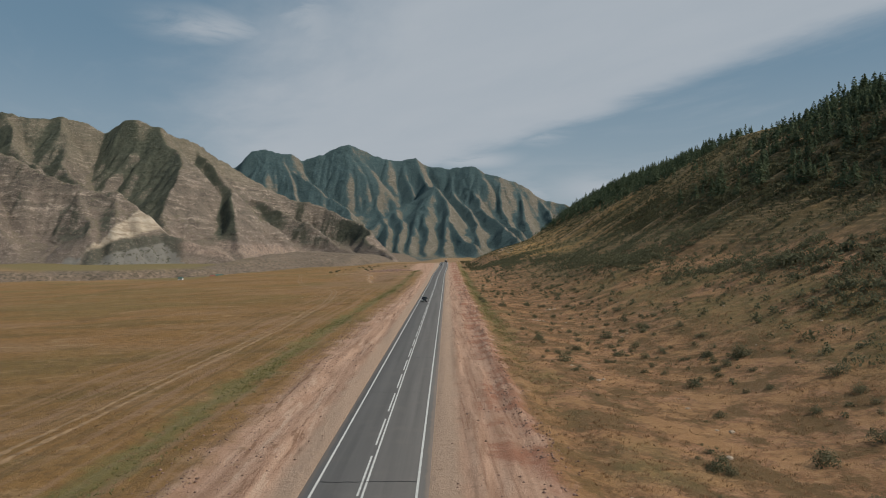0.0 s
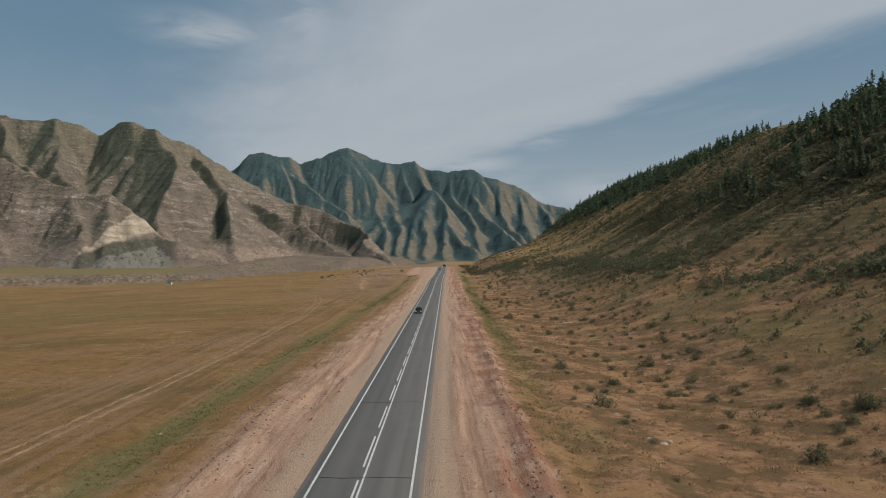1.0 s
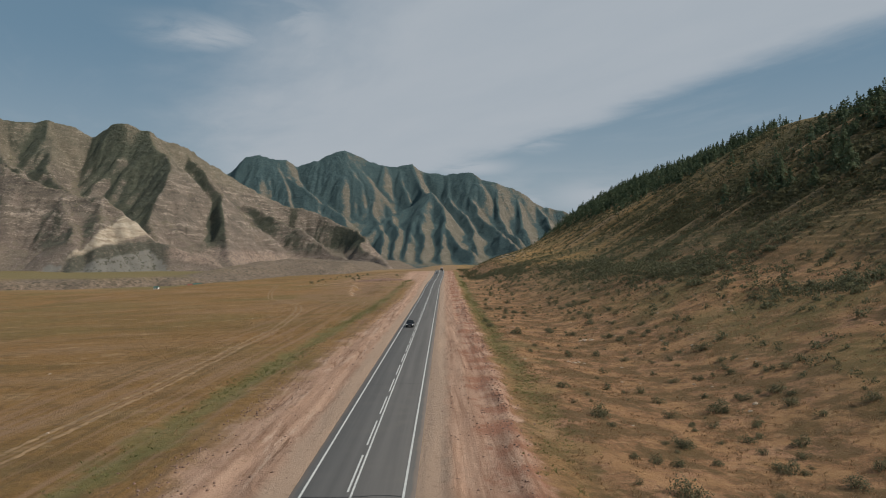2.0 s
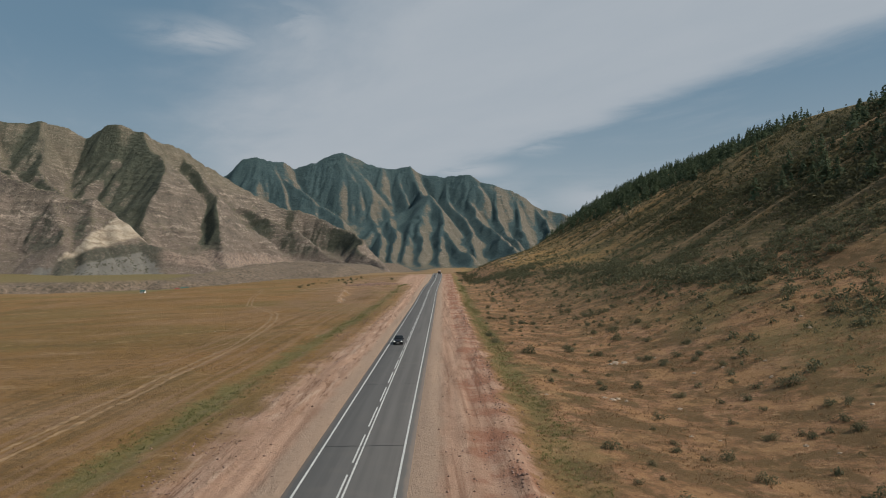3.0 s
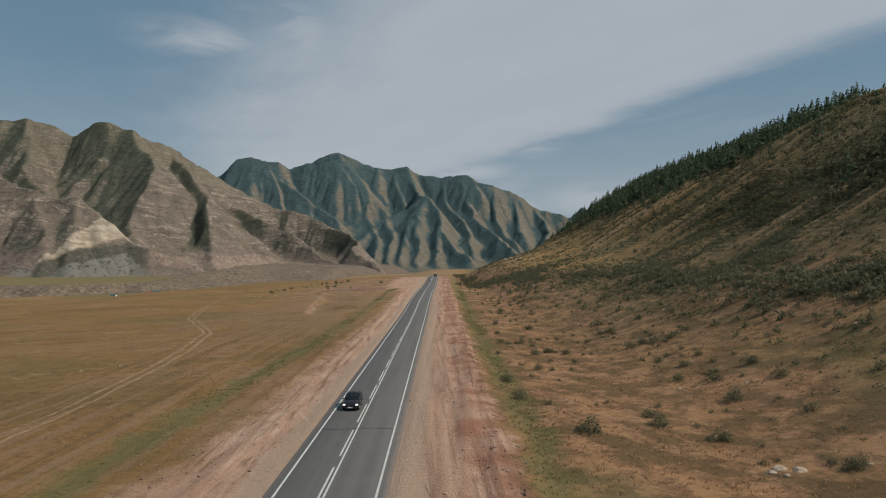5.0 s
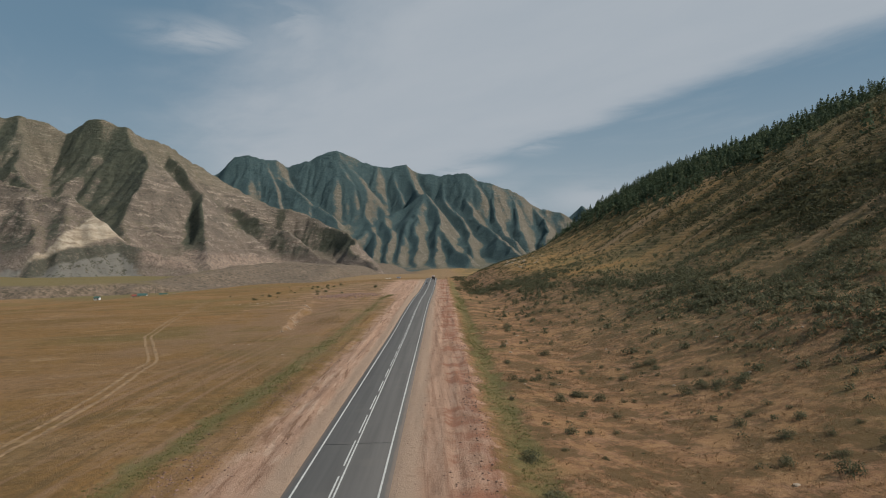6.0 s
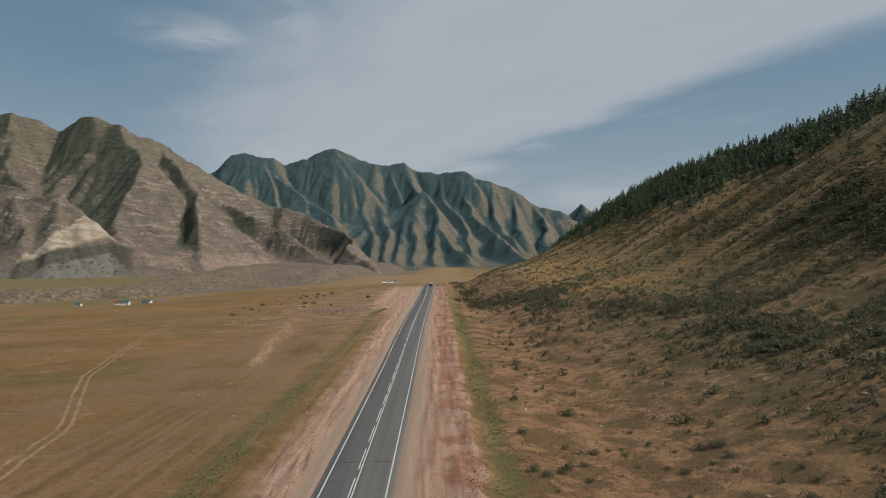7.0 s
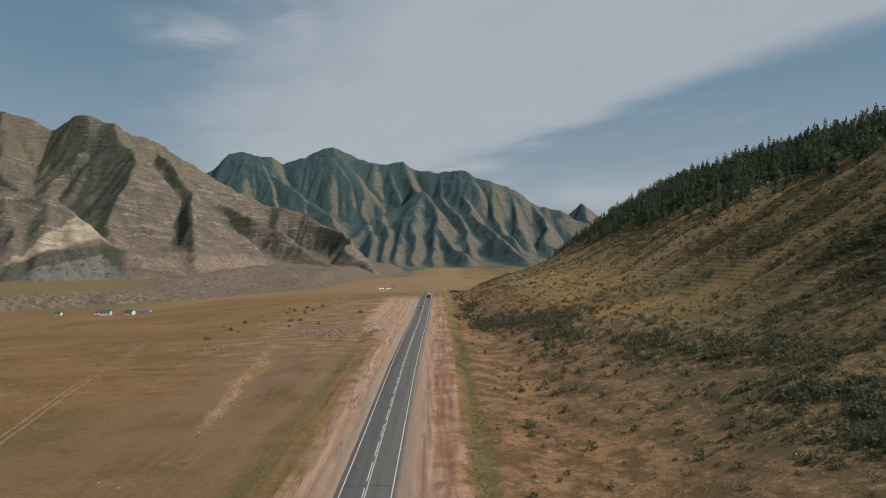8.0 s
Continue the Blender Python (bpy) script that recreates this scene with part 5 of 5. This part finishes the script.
# a few bushes of the meadow
for x, y, s in ((-81, 532, 1.3), (-79, 496, 1.1), (-74, 520, 0.9), (-88, 545, 1.0), (-62, 505, 0.8), (-57, 540, 0.9), (-110, 560, 0.8), (-50, 470, 0.7), (17.6, 227, 1.2), (17.2, 239, 1.1), (20.5, 222, 0.8), (27.3, 359, 1.2), (18.5, 268, 1.0), (21, 300, 0.9)):
    copy_thing(models[int(abs(x)) % 4], Matrix()).matrix_world = spot(x, y, x * 40, 0.05) @ Matrix.Scale(s, 4)


for x, y, s in zip(rng.normal(-74, 16, 24), rng.uniform(535, 660, 24), rng.uniform(0.6, 1.5, 24)):
    copy_thing(models[int(abs(x)) % 4], Matrix()).matrix_world = spot(x, y, x * 40, 0.05) @ Matrix.Scale(s, 4)


def tuft_shape(rng, blades, tall):
    a = rng.random(blades) * 6.283
    r = rng.random(blades) * 0.3
    lean = rng.uniform(0.2, 0.9, blades)
    c = np.stack([np.cos(a) * r, np.sin(a) * r, np.zeros(blades)], -1)
    out = np.stack([np.cos(a), np.sin(a), np.zeros(blades)], -1)
    side = np.stack([-np.sin(a), np.cos(a), np.zeros(blades)], -1) * 0.04
    up = np.array([0, 0, 1.0])
    h = tall * rng.uniform(0.6, 1.1, blades)[:, None]
    return np.stack([c - side, c + side, c + side * 0.7 + up * h * 0.6 + out * lean[:, None] * h * 0.4, c + up * h + out * lean[:, None] * h], 1)


tufts = [tuft_shape(rng, 8, 0.26) for _ in range(6)]


def straw_density(x, y):
    e = smooth(x + 2.5 * fbm(x, y, 9, 3, 101), 13.5, 17)
    return e * (0.25 + 0.75 * smooth(fbm(x, y, 7, 4, 102), -0.25, 0.45)) * (1 - 0.6 * smooth(y, 200, 380))


gx, gy = scattered(rng, 36000, 12, 72, 34, 400, straw_density)
stuff("dry_grass", strewn_mesh("dry_grass", tufts, gx, gy, rng.uniform(0.5, 1.2, len(gx)), rng), STRAW, "tufts of dry straw-coloured grass on the slope", "grass")


def left_density(x, y):
    e = smooth(-x + 2.5 * fbm(x, y, 9, 3, 103), 15, 19)
    return e * (0.15 + 0.85 * smooth(fbm(x, y, 9, 4, 104), -0.1, 0.5)) * smooth(x, -62, -30)


gx, gy = scattered(rng, 13000, -62, -13, 34, 300, left_density)
stuff("meadow_grass", strewn_mesh("meadow_grass", tufts, gx, gy, rng.uniform(0.3, 0.75, len(gx)), rng), STRAW, "short dry grass tufts along the meadow's edge", "grass")


def green_density(x, y):
    w = 1.6 * fbm(x, y, 16, 3, 105)
    right = bump_at(x + w, 17.0, 1.5) * smooth(y, 50, 190) * smooth(fbm(x * 0, y, 24, 2, 106), -0.8, -0.2)
    left = bump_at(x + w, -19.6 + 2.2 * smooth(y, 140, 300), 1.5) * (0.25 + 0.75 * smooth(fbm(x * 0, y, 30, 2, 107), -0.5, 0.1)) * (1 - 0.8 * bump_at(y, 205, 22))
    return np.maximum(right, left) * 0.9


gx, gy = scattered(rng, 110000, -26, 24, 34, 520, green_density)
stuff("green_grass", strewn_mesh("green_grass", tufts, gx, gy, rng.uniform(0.4, 1.0, len(gx)), rng), GREEN_GRASS, "green grass strips in the roadside ditches", "grass")


# ---- stones ----
def stone_shape(bm, r, rng, flat):
    made = bmesh.ops.create_icosphere(bm, subdivisions=2, radius=r)["verts"]
    for v in made:
        k = 1 + 0.28 * noise.noise(v.co * (1.6 / r) + Vector((rng.random() * 0.2, flat * 9, r * 7)))
        v.co = Vector((v.co.x * k * 1.15, v.co.y * k, v.co.z * k * flat))
    return bm


models = []
for k, flat in enumerate((0.6, 0.75, 0.5, 0.85)):
    rock = part("boulder", stone_shape(bmesh.new(), 0.5, rng, flat), STONE)
    tagged(rock, "pale weathered boulder lying in dry grass", "rock", "boulders on the slope")
    models.append(rock)
places = [(27.7, 169.6, 0.9), (28.6, 170.4, 0.6), (27.0, 170.8, 0.7), (29.3, 169.2, 0.5), (34.3, 197.1, 0.8), (35.2, 197.6, 1.1), (36.4, 196.8, 1.2), (34.9, 195.9, 0.5), (25.5, 90.2, 0.7), (26.3, 91.0, 0.5), (24.6, 91.7, 0.4),
          (23.4, 316.0, 0.8), (24.0, 330.0, 0.7), (24.6, 336.0, 0.5), (31.0, 152.0, 0.5), (40.0, 131.0, 0.6), (38.5, 145.0, 0.5), (28.0, 344.0, 0.9), (33.0, 150.0, 0.4)]
for _ in range(70):
    places.append((rng.uniform(18, 62), rng.uniform(45, 420), rng.uniform(0.25, 0.7)))
for _ in range(34):
    places.append((rng.normal(64, 5), rng.uniform(585, 705), rng.uniform(0.9, 3.2)))
for _ in range(14):
    places.append((rng.uniform(-70, -20), rng.uniform(50, 420), rng.uniform(0.25, 0.55)))
for _ in range(14):
    places.append((rng.normal(-72, 5), rng.normal(468, 3), rng.uniform(0.3, 0.8)))
for _ in range(20):
    places.append((rng.normal(-34, 6), rng.normal(508, 6), rng.uniform(0.4, 1.1)))
for n, (x, y, s) in enumerate(places):
    ob = models[n] if n < 4 else copy_thing(models[n % 4], Matrix())
    ob.matrix_world = spot(x, y, n * 73, 0.08 * s) @ Matrix.Scale(s, 4)


def pebbles(name, x, y, size, rng):
    """Small angular stones: squashed octahedra, all in one mesh."""
    base = np.array([(1, 0, 0), (0, 1, 0), (-1, 0, 0), (0, -1, 0), (0, 0, 0.8), (0, 0, -0.5)], float)
    n = len(x)
    v = base[None] * (size[:, None, None] * rng.uniform(0.6, 1.3, (n, 6, 1)))
    a = rng.random(n) * 6.283
    c, s = np.cos(a)[:, None], np.sin(a)[:, None]
    z = ground_height(x, y)
    co = np.stack([v[..., 0] * c - v[..., 1] * s + x[:, None], v[..., 0] * s + v[..., 1] * c + y[:, None], v[..., 2] + z[:, None]], -1).reshape(-1, 3)
    f = np.array([(0, 1, 4), (1, 2, 4), (2, 3, 4), (3, 0, 4), (1, 0, 5), (2, 1, 5), (3, 2, 5), (0, 3, 5)])
    return array_mesh(name, co, (np.arange(n)[:, None, None] * 6 + f[None]).reshape(-1, 3))


def clod_density(x, y):
    bank = bump_at(x + 1.2 * fbm(x, y, 14, 3, 41), 12.6, 1.6) * 0.9 + bump_at(x, 9.5, 3.0) * 0.12
    left = bump_at(x + 1.5 * fbm(x, y, 12, 3, 111), -13.5, 2.2) * 0.8 + bump_at(x, -9.5, 3.0) * 0.15
    return np.maximum(bank, left) * (0.3 + 0.7 * smooth(fbm(x, y, 8, 3, 112), -0.1, 0.4))


px, py = scattered(rng, 42000, -19, 17, 34, 330, clod_density)
stuff("verge_gravel", pebbles("verge_gravel", px, py, rng.uniform(0.04, 0.17, len(px)) ** 1.0, rng), GRAVEL, "reddish clods and gravel strewn along the verge", "gravel")
px, py = scattered(rng, 9000, -60, -28, 355, 470, lambda x, y: bump_at(x + 39 + 0.12 * (y - 389) + 3.0 * fbm(x, y, 12, 3, 61), 1.6, 1.1) * smooth(fbm(x, y, 14, 2, 113), -0.2, 0.3))
stuff("bank_rubble", pebbles("bank_rubble", px, py, rng.uniform(0.08, 0.4, len(px)), rng), STONE, "pale stones that have slid from the eroded bank", "rubble")
px, py = scattered(rng, 5000, -54, -18, 480, 536, lambda x, y: bump_at(x, -36, 9) * bump_at(y, 508, 13))
stuff("rubble_heap", pebbles("rubble_heap", px, py, rng.uniform(0.2, 0.75, len(px)), rng), GRAVEL, "heap of pale rubble on the meadow beside the road", "rubble")
